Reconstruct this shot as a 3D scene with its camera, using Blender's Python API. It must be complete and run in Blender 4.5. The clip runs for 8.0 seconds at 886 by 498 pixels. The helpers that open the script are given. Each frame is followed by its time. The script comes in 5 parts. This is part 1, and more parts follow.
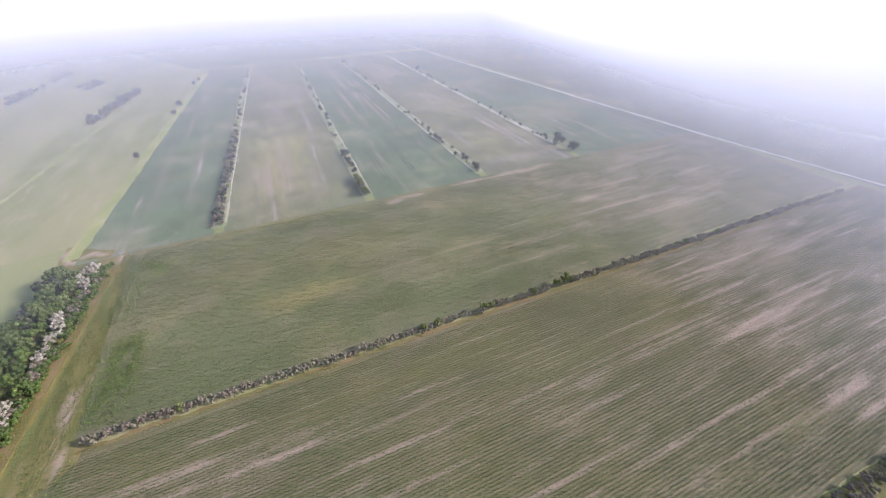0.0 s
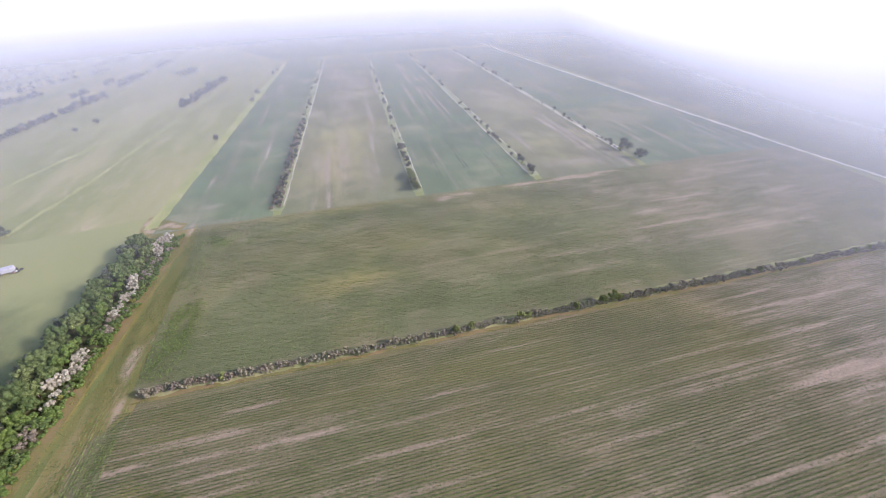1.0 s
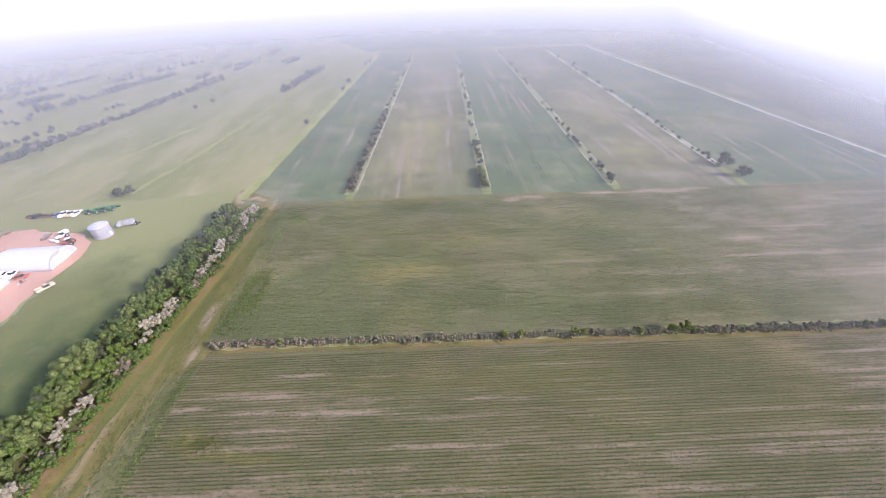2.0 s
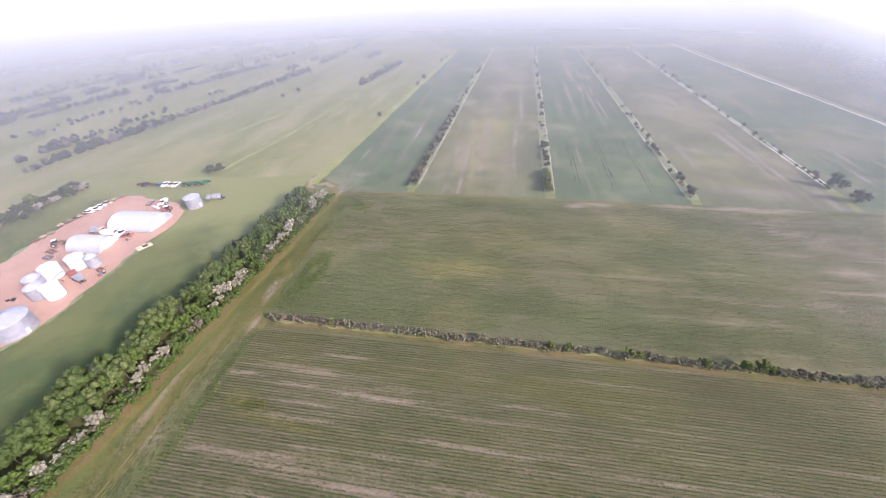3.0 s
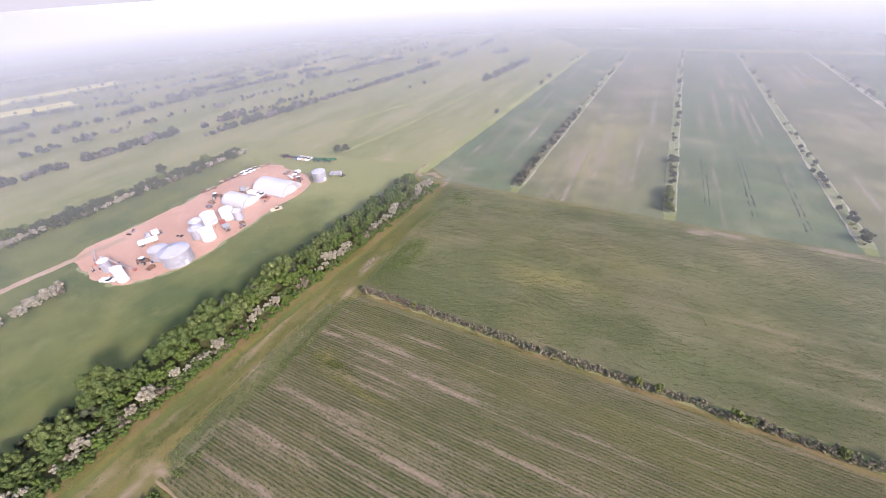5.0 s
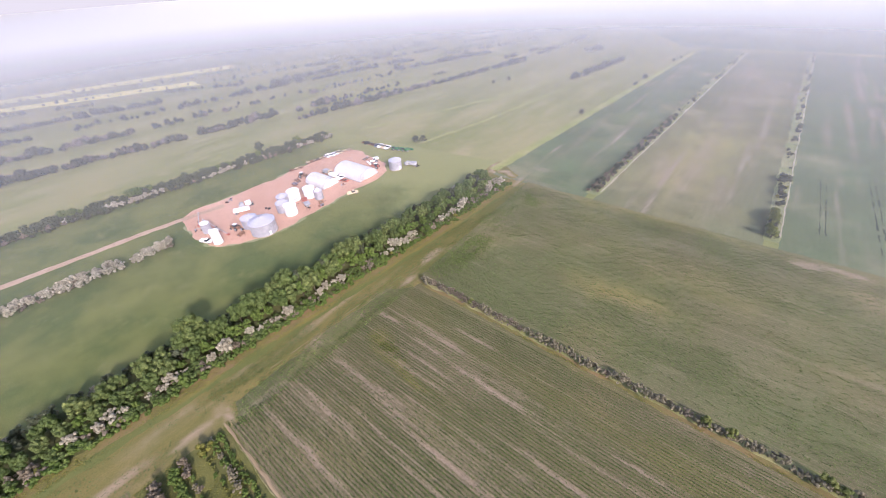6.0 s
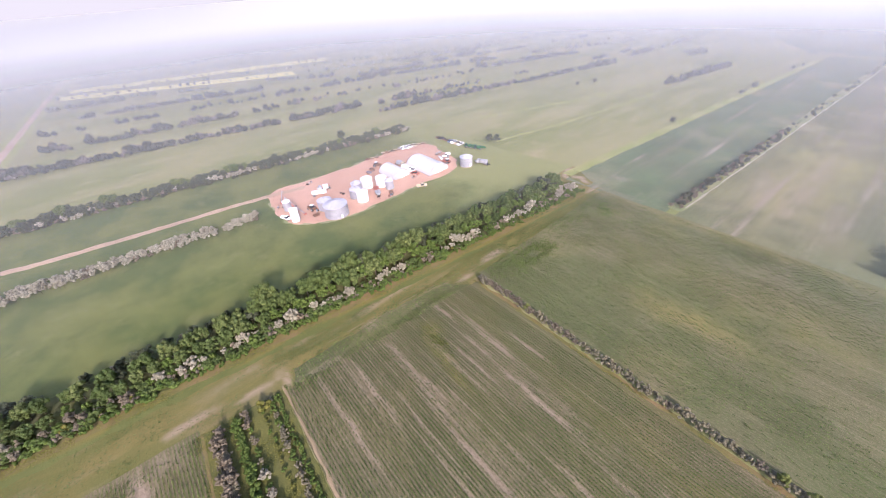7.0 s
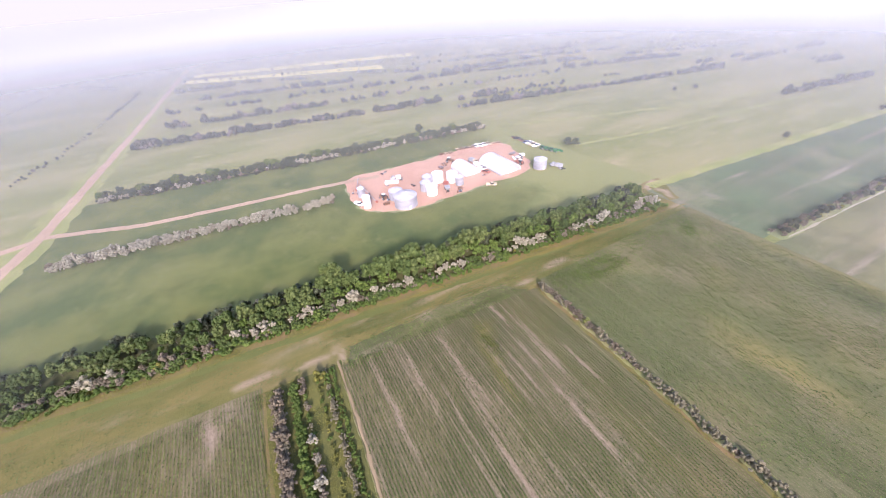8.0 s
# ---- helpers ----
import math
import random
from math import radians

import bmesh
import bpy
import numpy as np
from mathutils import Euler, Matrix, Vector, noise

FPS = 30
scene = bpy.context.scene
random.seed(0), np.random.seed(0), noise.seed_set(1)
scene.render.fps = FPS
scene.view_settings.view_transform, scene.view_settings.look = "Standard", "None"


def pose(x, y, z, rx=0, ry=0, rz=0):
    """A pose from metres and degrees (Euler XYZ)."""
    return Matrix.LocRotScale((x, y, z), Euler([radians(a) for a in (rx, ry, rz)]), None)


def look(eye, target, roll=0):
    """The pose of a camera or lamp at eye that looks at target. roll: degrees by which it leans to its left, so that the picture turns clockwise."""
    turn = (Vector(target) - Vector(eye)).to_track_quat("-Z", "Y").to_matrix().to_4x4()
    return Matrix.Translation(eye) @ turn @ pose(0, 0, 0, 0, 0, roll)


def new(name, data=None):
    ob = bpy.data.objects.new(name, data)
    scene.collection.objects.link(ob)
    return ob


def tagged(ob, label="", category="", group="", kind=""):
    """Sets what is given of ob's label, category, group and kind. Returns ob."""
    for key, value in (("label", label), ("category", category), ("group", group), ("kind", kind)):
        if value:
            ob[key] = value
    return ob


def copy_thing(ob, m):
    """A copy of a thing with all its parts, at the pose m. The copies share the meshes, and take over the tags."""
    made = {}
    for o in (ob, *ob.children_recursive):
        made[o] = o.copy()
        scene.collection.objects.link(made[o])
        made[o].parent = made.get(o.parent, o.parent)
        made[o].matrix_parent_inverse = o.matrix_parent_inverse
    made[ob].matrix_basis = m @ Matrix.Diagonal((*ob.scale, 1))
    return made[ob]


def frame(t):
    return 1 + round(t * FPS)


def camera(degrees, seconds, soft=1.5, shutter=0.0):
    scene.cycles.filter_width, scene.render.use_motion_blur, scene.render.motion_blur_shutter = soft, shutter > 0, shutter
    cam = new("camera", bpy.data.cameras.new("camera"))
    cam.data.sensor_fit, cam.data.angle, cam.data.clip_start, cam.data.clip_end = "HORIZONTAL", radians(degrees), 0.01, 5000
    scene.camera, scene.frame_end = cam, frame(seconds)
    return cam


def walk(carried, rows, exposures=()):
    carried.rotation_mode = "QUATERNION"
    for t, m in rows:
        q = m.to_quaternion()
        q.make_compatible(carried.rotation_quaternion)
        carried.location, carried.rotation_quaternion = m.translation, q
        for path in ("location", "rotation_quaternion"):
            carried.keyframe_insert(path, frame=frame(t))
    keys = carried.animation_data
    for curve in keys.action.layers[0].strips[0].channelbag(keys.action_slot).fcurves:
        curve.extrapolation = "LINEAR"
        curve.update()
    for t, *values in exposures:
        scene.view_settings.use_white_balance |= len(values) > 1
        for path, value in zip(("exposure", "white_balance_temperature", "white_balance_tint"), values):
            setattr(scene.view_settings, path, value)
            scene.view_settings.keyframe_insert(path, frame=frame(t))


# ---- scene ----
cam = camera(99.8, 8.0, soft=0.45)
PATH = [
    (0, (3.993, 0.999, 86.782), (4.621, 2.477, 85.59), -1.1),
    (0.5, (6.107, 1.655, 86.726), (6.596, 3.18, 85.529), -1.3),
    (1, (7.953, 2.136, 86.481), (8.317, 3.694, 85.281), -1.5),
    (1.5, (9.432, 2.635, 86.277), (9.622, 4.221, 85.073), -1.6),
    (2.8, (11.589, 4.006, 85.184), (11.357, 5.586, 83.981), -2.4),
    (3, (11.823, 4.115, 85.146), (11.533, 5.687, 83.944), -2.5),
    (3.5, (12.161, 4.085, 85.108), (11.753, 5.632, 83.907), -2.6),
    (4, (12.537, 4.351, 85.109), (12.015, 5.862, 83.908), -2.8),
    (4.5, (12.865, 4.66, 85.02), (12.23, 6.128, 83.819), -3.0),
    (4.7, (12.972, 4.809, 85.017), (12.285, 6.258, 83.821), -3.3),
    (6, (12.89, 5.426, 84.856), (11.84, 6.642, 83.666), -4.0),
    (6.5, (12.902, 5.481, 84.606), (11.73, 6.587, 83.421), -4.2),
    (7, (12.968, 5.51, 84.484), (11.687, 6.496, 83.306), -4.3),
    (7.5, (13.283, 5.684, 84.541), (11.903, 6.533, 83.369), -4.5),
    (8, (13.194, 5.89, 84.39), (11.729, 6.595, 83.224), -4.6),
]
walk(cam, [(t, look(e, g, r)) for t, e, g, r in PATH], [(0, 1.22, 5850, 28), (3, 1.25, 6060, 28), (6, 1.22, 6200, 28), (7, 1.32, 6200, 28), (8, 1.46, 6160, 29)])

# ---- world, sun, exposure ----
SUN_AZ, SUN_EL = 112.0, 26.5  # compass bearing of the sun (from +y towards +x) and its height, degrees
world = bpy.data.worlds.new("sky")
scene.world = world
world.use_nodes = True
wn = world.node_tree
sky = wn.nodes.new("ShaderNodeTexSky")
sky.sky_type = "NISHITA"
sky.sun_disc = False
sky.sun_elevation = radians(SUN_EL)
sky.sun_rotation = radians(SUN_AZ)
sky.air_density, sky.dust_density, sky.ozone_density = 1.0, 2.0, 1.0
wn.links.new(sky.outputs[0], wn.nodes["Background"].inputs[0])
wn.nodes["Background"].inputs[1].default_value = 0.15
lamp = bpy.data.lights.new("sun", "SUN")
lamp.energy, lamp.angle, lamp.color = 2.6, radians(7.0), (1.0, 0.95, 0.88)
sun = new("sun", lamp)
az, el = radians(SUN_AZ), radians(SUN_EL)
to_sun = Vector((math.sin(az) * math.cos(el), math.cos(az) * math.cos(el), math.sin(el)))
sun.matrix_world = look(to_sun * 400, (0, 0, 0))


# ---- materials ----
class Mat:
    """A node material with short calls for the nodes used here."""

    def __init__(self, name, rough=0.9, metal=0.0):
        self.m = bpy.data.materials.new(name)
        self.m.use_nodes = True
        self.t = self.m.node_tree
        self.b = self.t.nodes["Principled BSDF"]
        self.b.inputs["Roughness"].default_value = rough
        self.b.inputs["Metallic"].default_value = metal
        self.b.inputs["Specular IOR Level"].default_value = 0.25
        self.pos = self.t.nodes.new("ShaderNodeNewGeometry").outputs["Position"]

    def put(self, socket, v):
        if isinstance(v, (int, float)):
            socket.default_value = v
        elif isinstance(v, tuple):
            socket.default_value = (*v, 1.0) if len(v) == 3 and socket.type == "RGBA" else v
        else:
            self.t.links.new(v, socket)

    def scaled(self, x, y, z, vec=None):
        n = self.t.nodes.new("ShaderNodeVectorMath")
        n.operation = "MULTIPLY"
        self.put(n.inputs[0], vec or self.pos)
        n.inputs[1].default_value = (x, y, z)
        return n.outputs[0]

    def noise(self, scale, detail=3.0, rough=0.55, vec=None):
        n = self.t.nodes.new("ShaderNodeTexNoise")
        self.put(n.inputs["Vector"], vec or self.pos)
        n.inputs["Scale"].default_value, n.inputs["Detail"].default_value = scale, detail
        n.inputs["Roughness"].default_value = rough
        return n.outputs["Fac"]

    def step(self, v, lo, hi, a=0.0, b=1.0):
        n = self.t.nodes.new("ShaderNodeMapRange")
        n.interpolation_type = "SMOOTHSTEP"
        self.put(n.inputs[0], v)
        for i, x in enumerate((lo, hi, a, b)):
            n.inputs[i + 1].default_value = x
        return n.outputs[0]

    def calc(self, op, a, b=0.0):
        n = self.t.nodes.new("ShaderNodeMath")
        n.operation = op
        self.put(n.inputs[0], a)
        self.put(n.inputs[1], b)
        return n.outputs[0]

    def mix(self, fac, a, b):
        n = self.t.nodes.new("ShaderNodeMix")
        n.data_type = "RGBA"
        self.put(n.inputs[0], fac)
        self.put(n.inputs[6], a)
        self.put(n.inputs[7], b)
        return n.outputs[2]

    def attr(self, name):
        n = self.t.nodes.new("ShaderNodeAttribute")
        n.attribute_name = name
        return n.outputs["Fac"]

    def axis(self, i):
        n = self.t.nodes.new("ShaderNodeSeparateXYZ")
        self.put(n.inputs[0], self.pos)
        return n.outputs[i]

    def island(self):
        return self.t.nodes.new("ShaderNodeNewGeometry").outputs["Random Per Island"]

    def each(self):
        return self.t.nodes.new("ShaderNodeObjectInfo").outputs["Random"]

    def bump(self, height, strength=0.5, distance=0.1):
        n = self.t.nodes.new("ShaderNodeBump")
        n.inputs["Strength"].default_value, n.inputs["Distance"].default_value = strength, distance
        self.put(n.inputs["Height"], height)
        self.t.links.new(n.outputs[0], self.b.inputs["Normal"])

    def done(self, colour):
        self.put(self.b.inputs["Base Color"], colour)
        return self.m


def grass(name, a, b, c, big=0.02, along=(1, 1, 1), soil=None):
    """Grass in two greens with dry patches c."""
    k = Mat(name)
    v = k.scaled(*along)
    col = k.mix(k.step(k.noise(big, 4, 0.6, v), 0.35, 0.65), a, b)
    col = k.mix(k.step(k.noise(0.11, 4, 0.65, v), 0.52, 0.75, 0, 0.6), col, c)
    fine = k.noise(2.3, 3, 0.7)
    col = k.mix(k.step(fine, 0.3, 0.75, 0, 0.35), col, tuple(x * 0.55 for x in a))
    if soil:
        col = k.mix(k.step(k.calc("ADD", k.attr("bare"), k.calc("MULTIPLY", k.calc("SUBTRACT", k.noise(0.12, 4, 0.6), 0.5), 0.6)), 0.1, 0.9), col, soil)
    k.bump(fine, 0.7, 0.15)
    return k.done(col)


def crop(name, soil, pale, green, lush, axis, rows, cover):
    """Cropland: soil with sparse leaf cover in rows; the attributes bare and lush say where it is thin or thick."""
    k = Mat(name)
    wide = (0.05, 1.0, 1.0) if axis == 1 else (1.0, 0.05, 1.0)
    streak = k.noise(0.8, 4, 0.6, k.scaled(*wide))
    ground = k.mix(k.calc("MINIMUM", k.calc("ADD", k.step(streak, 0.4, 0.75, 0, 0.45), k.calc("MULTIPLY", k.attr("bare"), 0.75)), 1.0), soil, pale)
    ground = k.mix(k.step(k.noise(1.7, 3, 0.7), 0.35, 0.7, 0, 0.5), ground, tuple(x * 0.55 for x in soil))
    ground = k.mix(k.step(k.noise(4.5, 2, 0.7), 0.5, 0.7, 0, 0.45), ground, tuple(x * 1.25 for x in pale))
    leaf = k.mix(k.step(k.noise(0.035, 4, 0.6), 0.35, 0.65), green, tuple(x * 1.25 for x in green))
    leaf = k.mix(k.step(k.noise(0.022, 3, 0.6), 0.5, 0.72, 0, 0.8), leaf, tuple(0.5 * p + 0.5 * q for p, q in zip(pale, lush)))
    leaf = k.mix(k.step(k.noise(0.013, 4, 0.65, k.scaled(1.3, 0.8, 1)), 0.48, 0.66, 0, 0.6), leaf, tuple(x * 0.75 for x in green))
    leaf = k.mix(k.attr("lush"), leaf, lush)
    wave = k.calc("SINE", k.calc("MULTIPLY", k.axis(axis), 2 * math.pi / 0.76))
    rowfac = k.step(wave, -0.6, 0.7, 1.0 - rows, 1.0)
    much = k.calc("MULTIPLY", k.calc("SUBTRACT", 1.0, k.attr("bare")), rowfac)
    much = k.calc("MULTIPLY", much, k.step(k.noise(1.1, 4, 0.7), 0.25, 0.6, cover * 0.6, cover))
    k.bump(k.noise(3.0, 3, 0.7), 0.6, 0.12)
    return k.done(k.mix(much, ground, leaf))


def foliage(name, a, b, c, rough=0.65, mixed=None):
    """Leaves: from a to b leaf by leaf, shifted towards c tree by tree."""
    k = Mat(name, rough)
    col = k.mix(k.island(), a, b)
    col = k.mix(k.step(k.each(), 0.1, 0.9, 0, 0.75), col, c)
    col = k.mix(k.step(k.noise(0.9, 2), 0.4, 0.7, 0, 0.35), col, tuple(x * 0.6 for x in a))
    if mixed:
        col = k.mix(k.step(k.noise(0.085, 3, 0.6), 0.5, 0.62), col, k.mix(k.island(), tuple(x * 0.7 for x in mixed), mixed))
    k.done(col)
    thin, both = k.t.nodes.new("ShaderNodeBsdfTranslucent"), k.t.nodes.new("ShaderNodeMixShader")
    k.put(thin.inputs["Color"], col)
    both.inputs[0].default_value = 0.38
    k.t.links.new(k.b.outputs[0], both.inputs[1])
    k.t.links.new(thin.outputs[0], both.inputs[2])
    k.t.links.new(both.outputs[0], k.t.nodes["Material Output"].inputs["Surface"])
    return k.m


def plain(name, a, b, rough=0.6, metal=0.0, scale=1.5):
    k = Mat(name, rough, metal)
    n = k.noise(scale, 4, 0.6)
    k.bump(n, 0.15, 0.02)
    return k.done(k.mix(k.step(n, 0.35, 0.7), a, b))


def dirt(name, a, b, c):
    k = Mat(name)
    col = k.mix(k.step(k.noise(0.06, 5, 0.65), 0.35, 0.65), a, b)
    col = k.mix(k.step(k.noise(0.35, 5, 0.7), 0.5, 0.75, 0, 0.6), col, c)
    fine = k.noise(4.0, 3, 0.7)
    col = k.mix(k.step(fine, 0.4, 0.8, 0, 0.3), col, tuple(x * 0.7 for x in a))
    k.bump(fine, 0.4, 0.05)
    return k.done(col)


def steel(name, a, b, period, rough=0.45, metal=0.6):
    """Ribbed galvanised or painted sheet metal; the ribs follow the height, or the length when period is negative."""
    k = Mat(name, rough, metal)
    w = k.calc("SINE", k.calc("MULTIPLY", k.axis(2 if period > 0 else 0), 2 * math.pi / abs(period)))
    n = k.noise(0.9, 4, 0.65)
    k.bump(w, 0.35, 0.03)
    return k.done(k.mix(k.step(n, 0.35, 0.7), a, b))


PASTURE = grass("pasture_grass", (0.185, 0.2, 0.066), (0.275, 0.255, 0.112), (0.37, 0.3, 0.17), 0.018, (1.6, 0.5, 1))
MEADOW = grass("mown_meadow_grass", (0.085, 0.112, 0.034), (0.155, 0.162, 0.05), (0.18, 0.175, 0.07), 0.035, (1, 1, 1), (0.215, 0.22, 0.082))
VERGE = grass("headland_grass", (0.122, 0.122, 0.032), (0.192, 0.154, 0.05), (0.24, 0.172, 0.092), 0.06, (1.6, 0.45, 1), (0.3, 0.225, 0.145))
EDGE = grass("yellow_edge_grass", (0.2, 0.145, 0.062), (0.145, 0.138, 0.042), (0.29, 0.165, 0.095), 0.12)
PLOTGRASS = grass("rank_plot_grass", (0.135, 0.13, 0.034), (0.095, 0.1, 0.03), (0.2, 0.155, 0.065), 0.15)
PALEGRASS = grass("pale_strip_grass", (0.2, 0.225, 0.095), (0.27, 0.262, 0.14), (0.35, 0.305, 0.2), 0.08)
YELLOW = grass("yellow_flowering_crop", (0.76, 0.66, 0.22), (0.72, 0.64, 0.26), (0.62, 0.56, 0.28), 0.05)
STRIPPATH = dirt("grassy_pale_path", (0.3, 0.275, 0.18), (0.38, 0.345, 0.25), (0.22, 0.22, 0.11))
SOIL_NEAR = crop("thin_crop_soil", (0.124, 0.098, 0.05), (0.285, 0.218, 0.145), (0.066, 0.09, 0.024), (0.2, 0.19, 0.025), 1, 0.7, 0.7)
SOIL_MID = crop("weedy_crop_soil", (0.132, 0.11, 0.055), (0.275, 0.218, 0.135), (0.07, 0.097, 0.03), (0.21, 0.19, 0.05), 1, 0.3, 0.78)
CROP_DARK = crop("dense_green_crop", (0.155, 0.14, 0.085), (0.27, 0.23, 0.16), (0.075, 0.115, 0.05), (0.16, 0.18, 0.055), 0, 0.06, 0.93)
CROP_THIN = crop("thin_brown_crop", (0.172, 0.142, 0.088), (0.29, 0.242, 0.168), (0.094, 0.117, 0.05), (0.265, 0.245, 0.085), 0, 0.06, 0.84)
DIRT = dirt("red_yard_dirt", (0.46, 0.27, 0.185), (0.53, 0.325, 0.23), (0.38, 0.235, 0.17))
WHITETRACK = dirt("chalky_track_dirt", (0.46, 0.41, 0.33), (0.54, 0.48, 0.4), (0.28, 0.26, 0.17))
ROADDIRT = dirt("gravel_road_dirt", (0.37, 0.255, 0.17), (0.43, 0.305, 0.21), (0.29, 0.21, 0.135))
TRACK = dirt("pale_track_dirt", (0.27, 0.23, 0.16), (0.34, 0.29, 0.22), (0.18, 0.165, 0.095))
PATHDIRT = dirt("worn_path_dirt", (0.25, 0.185, 0.1), (0.29, 0.215, 0.125), (0.15, 0.14, 0.05))
WHEELDIRT = dirt("trodden_headland_dirt", (0.165, 0.145, 0.066), (0.2, 0.165, 0.085), (0.125, 0.128, 0.042))
TRAM = dirt("dark_wheel_track", (0.05, 0.065, 0.038), (0.068, 0.085, 0.046), (0.085, 0.1, 0.055))
GOLD = grass("golden_dry_grass", (0.205, 0.165, 0.044), (0.16, 0.143, 0.04), (0.25, 0.175, 0.08), 0.12, (1.2, 0.5, 1), (0.12, 0.13, 0.036))
BARK = plain("bark", (0.09, 0.07, 0.05), (0.14, 0.115, 0.09), 0.9, 0, 4)
LEAF = foliage("green_leaves", (0.07, 0.102, 0.027), (0.205, 0.245, 0.08), (0.075, 0.118, 0.03))
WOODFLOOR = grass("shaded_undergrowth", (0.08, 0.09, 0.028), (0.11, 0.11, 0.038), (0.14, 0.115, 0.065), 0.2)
LINEGRASS = grass("green_strip_grass", (0.225, 0.248, 0.074), (0.3, 0.29, 0.11), (0.36, 0.31, 0.18), 0.06)
LEAF_BRIGHT = foliage("bright_green_leaves", (0.075, 0.12, 0.022), (0.18, 0.24, 0.056), (0.1, 0.155, 0.03))
LEAF_DARK = foliage("dark_green_leaves", (0.055, 0.07, 0.036), (0.14, 0.155, 0.085), (0.085, 0.1, 0.058))
LEAF_SILVER = foliage("silvery_leaves", (0.24, 0.22, 0.15), (0.57, 0.54, 0.41), (0.33, 0.3, 0.215))
LEAF_DRY = foliage("dry_brownish_twigs", (0.15, 0.126, 0.084), (0.3, 0.252, 0.18), (0.215, 0.178, 0.122))
LEAF_GREY = foliage("grey_green_leaves", (0.175, 0.158, 0.094), (0.36, 0.32, 0.21), (0.24, 0.215, 0.135))
LEAF_YELLOW = foliage("yellow_green_leaves", (0.15, 0.16, 0.03), (0.24, 0.22, 0.05), (0.14, 0.15, 0.04))
# Leaf colours of the far rows are greyed and blued to imitate haze.
LEAF_FAR = foliage("distant_haze_grey_leaves", (0.032, 0.04, 0.028), (0.095, 0.105, 0.075), (0.065, 0.073, 0.055), 0.65, (0.2, 0.175, 0.155))
LEAF_HAZE_BLUE = foliage("haze_blue_far_leaves", (0.03, 0.036, 0.034), (0.075, 0.083, 0.075), (0.055, 0.06, 0.058), 0.65, (0.14, 0.13, 0.12))
# Leaf colour lightened and greyed to imitate haze over the grass lines.
LEAF_HAZE_GREY = foliage("haze_greyed_leaves", (0.05, 0.06, 0.034), (0.14, 0.15, 0.09), (0.1, 0.105, 0.07))
CROPLEAF_MID = foliage("weedy_crop_leaves", (0.058, 0.09, 0.024), (0.16, 0.205, 0.06), (0.085, 0.125, 0.036))
LEAF_OLIVE = foliage("olive_green_leaves", (0.12, 0.142, 0.035), (0.27, 0.3, 0.095), (0.16, 0.182, 0.05))
CROPLEAF = foliage("crop_leaves", (0.033, 0.056, 0.011), (0.18, 0.24, 0.06), (0.063, 0.105, 0.024))
CROPLEAF_LUSH = foliage("lush_crop_leaves", (0.07, 0.11, 0.02), (0.2, 0.265, 0.06), (0.11, 0.165, 0.03))
GALV = steel("galvanised_steel", (0.3, 0.3, 0.33), (0.38, 0.38, 0.41), 0.35, 0.5, 0.3)
GALV_ROOF = steel("galvanised_roof_steel", (0.42, 0.42, 0.46), (0.5, 0.5, 0.54), 3.0, 0.5, 0.2)
WHITE_STEEL = steel("white_painted_steel", (0.66, 0.66, 0.65), (0.74, 0.74, 0.73), 0.35, 0.5, 0.0)
QUONSET = plain("bright_arched_steel", (0.86, 0.86, 0.86), (0.92, 0.92, 0.91), 0.4, 0.0, 0.4)
PANEL = plain("painted_door_panel", (0.7, 0.7, 0.69), (0.76, 0.76, 0.75), 0.5)
WHITE = plain("white_paint", (0.75, 0.75, 0.73), (0.82, 0.82, 0.8), 0.4)
RED = plain("faded_red_paint", (0.32, 0.08, 0.05), (0.4, 0.13, 0.09), 0.55)
GREEN = plain("green_machine_paint", (0.02, 0.12, 0.035), (0.035, 0.17, 0.05), 0.5)
RUST = plain("rusty_iron", (0.16, 0.08, 0.05), (0.24, 0.13, 0.08), 0.8)
DARK = plain("dark_rubber", (0.025, 0.024, 0.023), (0.05, 0.047, 0.044), 0.85)
GREYPAINT = plain("grey_paint", (0.3, 0.3, 0.31), (0.4, 0.4, 0.4), 0.55)
TAN = plain("tan_paint", (0.5, 0.4, 0.26), (0.58, 0.47, 0.32), 0.55)
BLUE = plain("dull_blue_paint", (0.1, 0.14, 0.22), (0.16, 0.2, 0.28), 0.5)
GLASS = plain("dark_window_glass", (0.03, 0.035, 0.04), (0.05, 0.055, 0.06), 0.1)
HAY = plain("weathered_wood", (0.3, 0.24, 0.17), (0.38, 0.31, 0.22), 0.9)


# ---- helpers of this scene ----
def vnoise(x, y, seed=0):
    """Smooth value noise on a unit lattice, 0 to 1, for arrays."""
    x, y = np.asarray(x, float), np.asarray(y, float)
    i, j = np.floor(x).astype(np.int64), np.floor(y).astype(np.int64)
    u, v = x - i, y - j
    u, v = u * u * (3 - 2 * u), v * v * (3 - 2 * v)

    def dot(a, b):
        n = (a * 374761393 + b * 668265263 + seed * 974634777) & 0x7FFFFFFF
        n = ((n ^ (n >> 13)) * 1274126177) & 0x7FFFFFFF
        return ((n ^ (n >> 16)) & 0xFFFF) / 65535.0

    return (dot(i, j) * (1 - u) + dot(i + 1, j) * u) * (1 - v) + (dot(i, j + 1) * (1 - u) + dot(i + 1, j + 1) * u) * v


def smooth(v, lo, hi):
    v = np.clip((v - lo) / (hi - lo), 0, 1)
    return v * v * (3 - 2 * v)


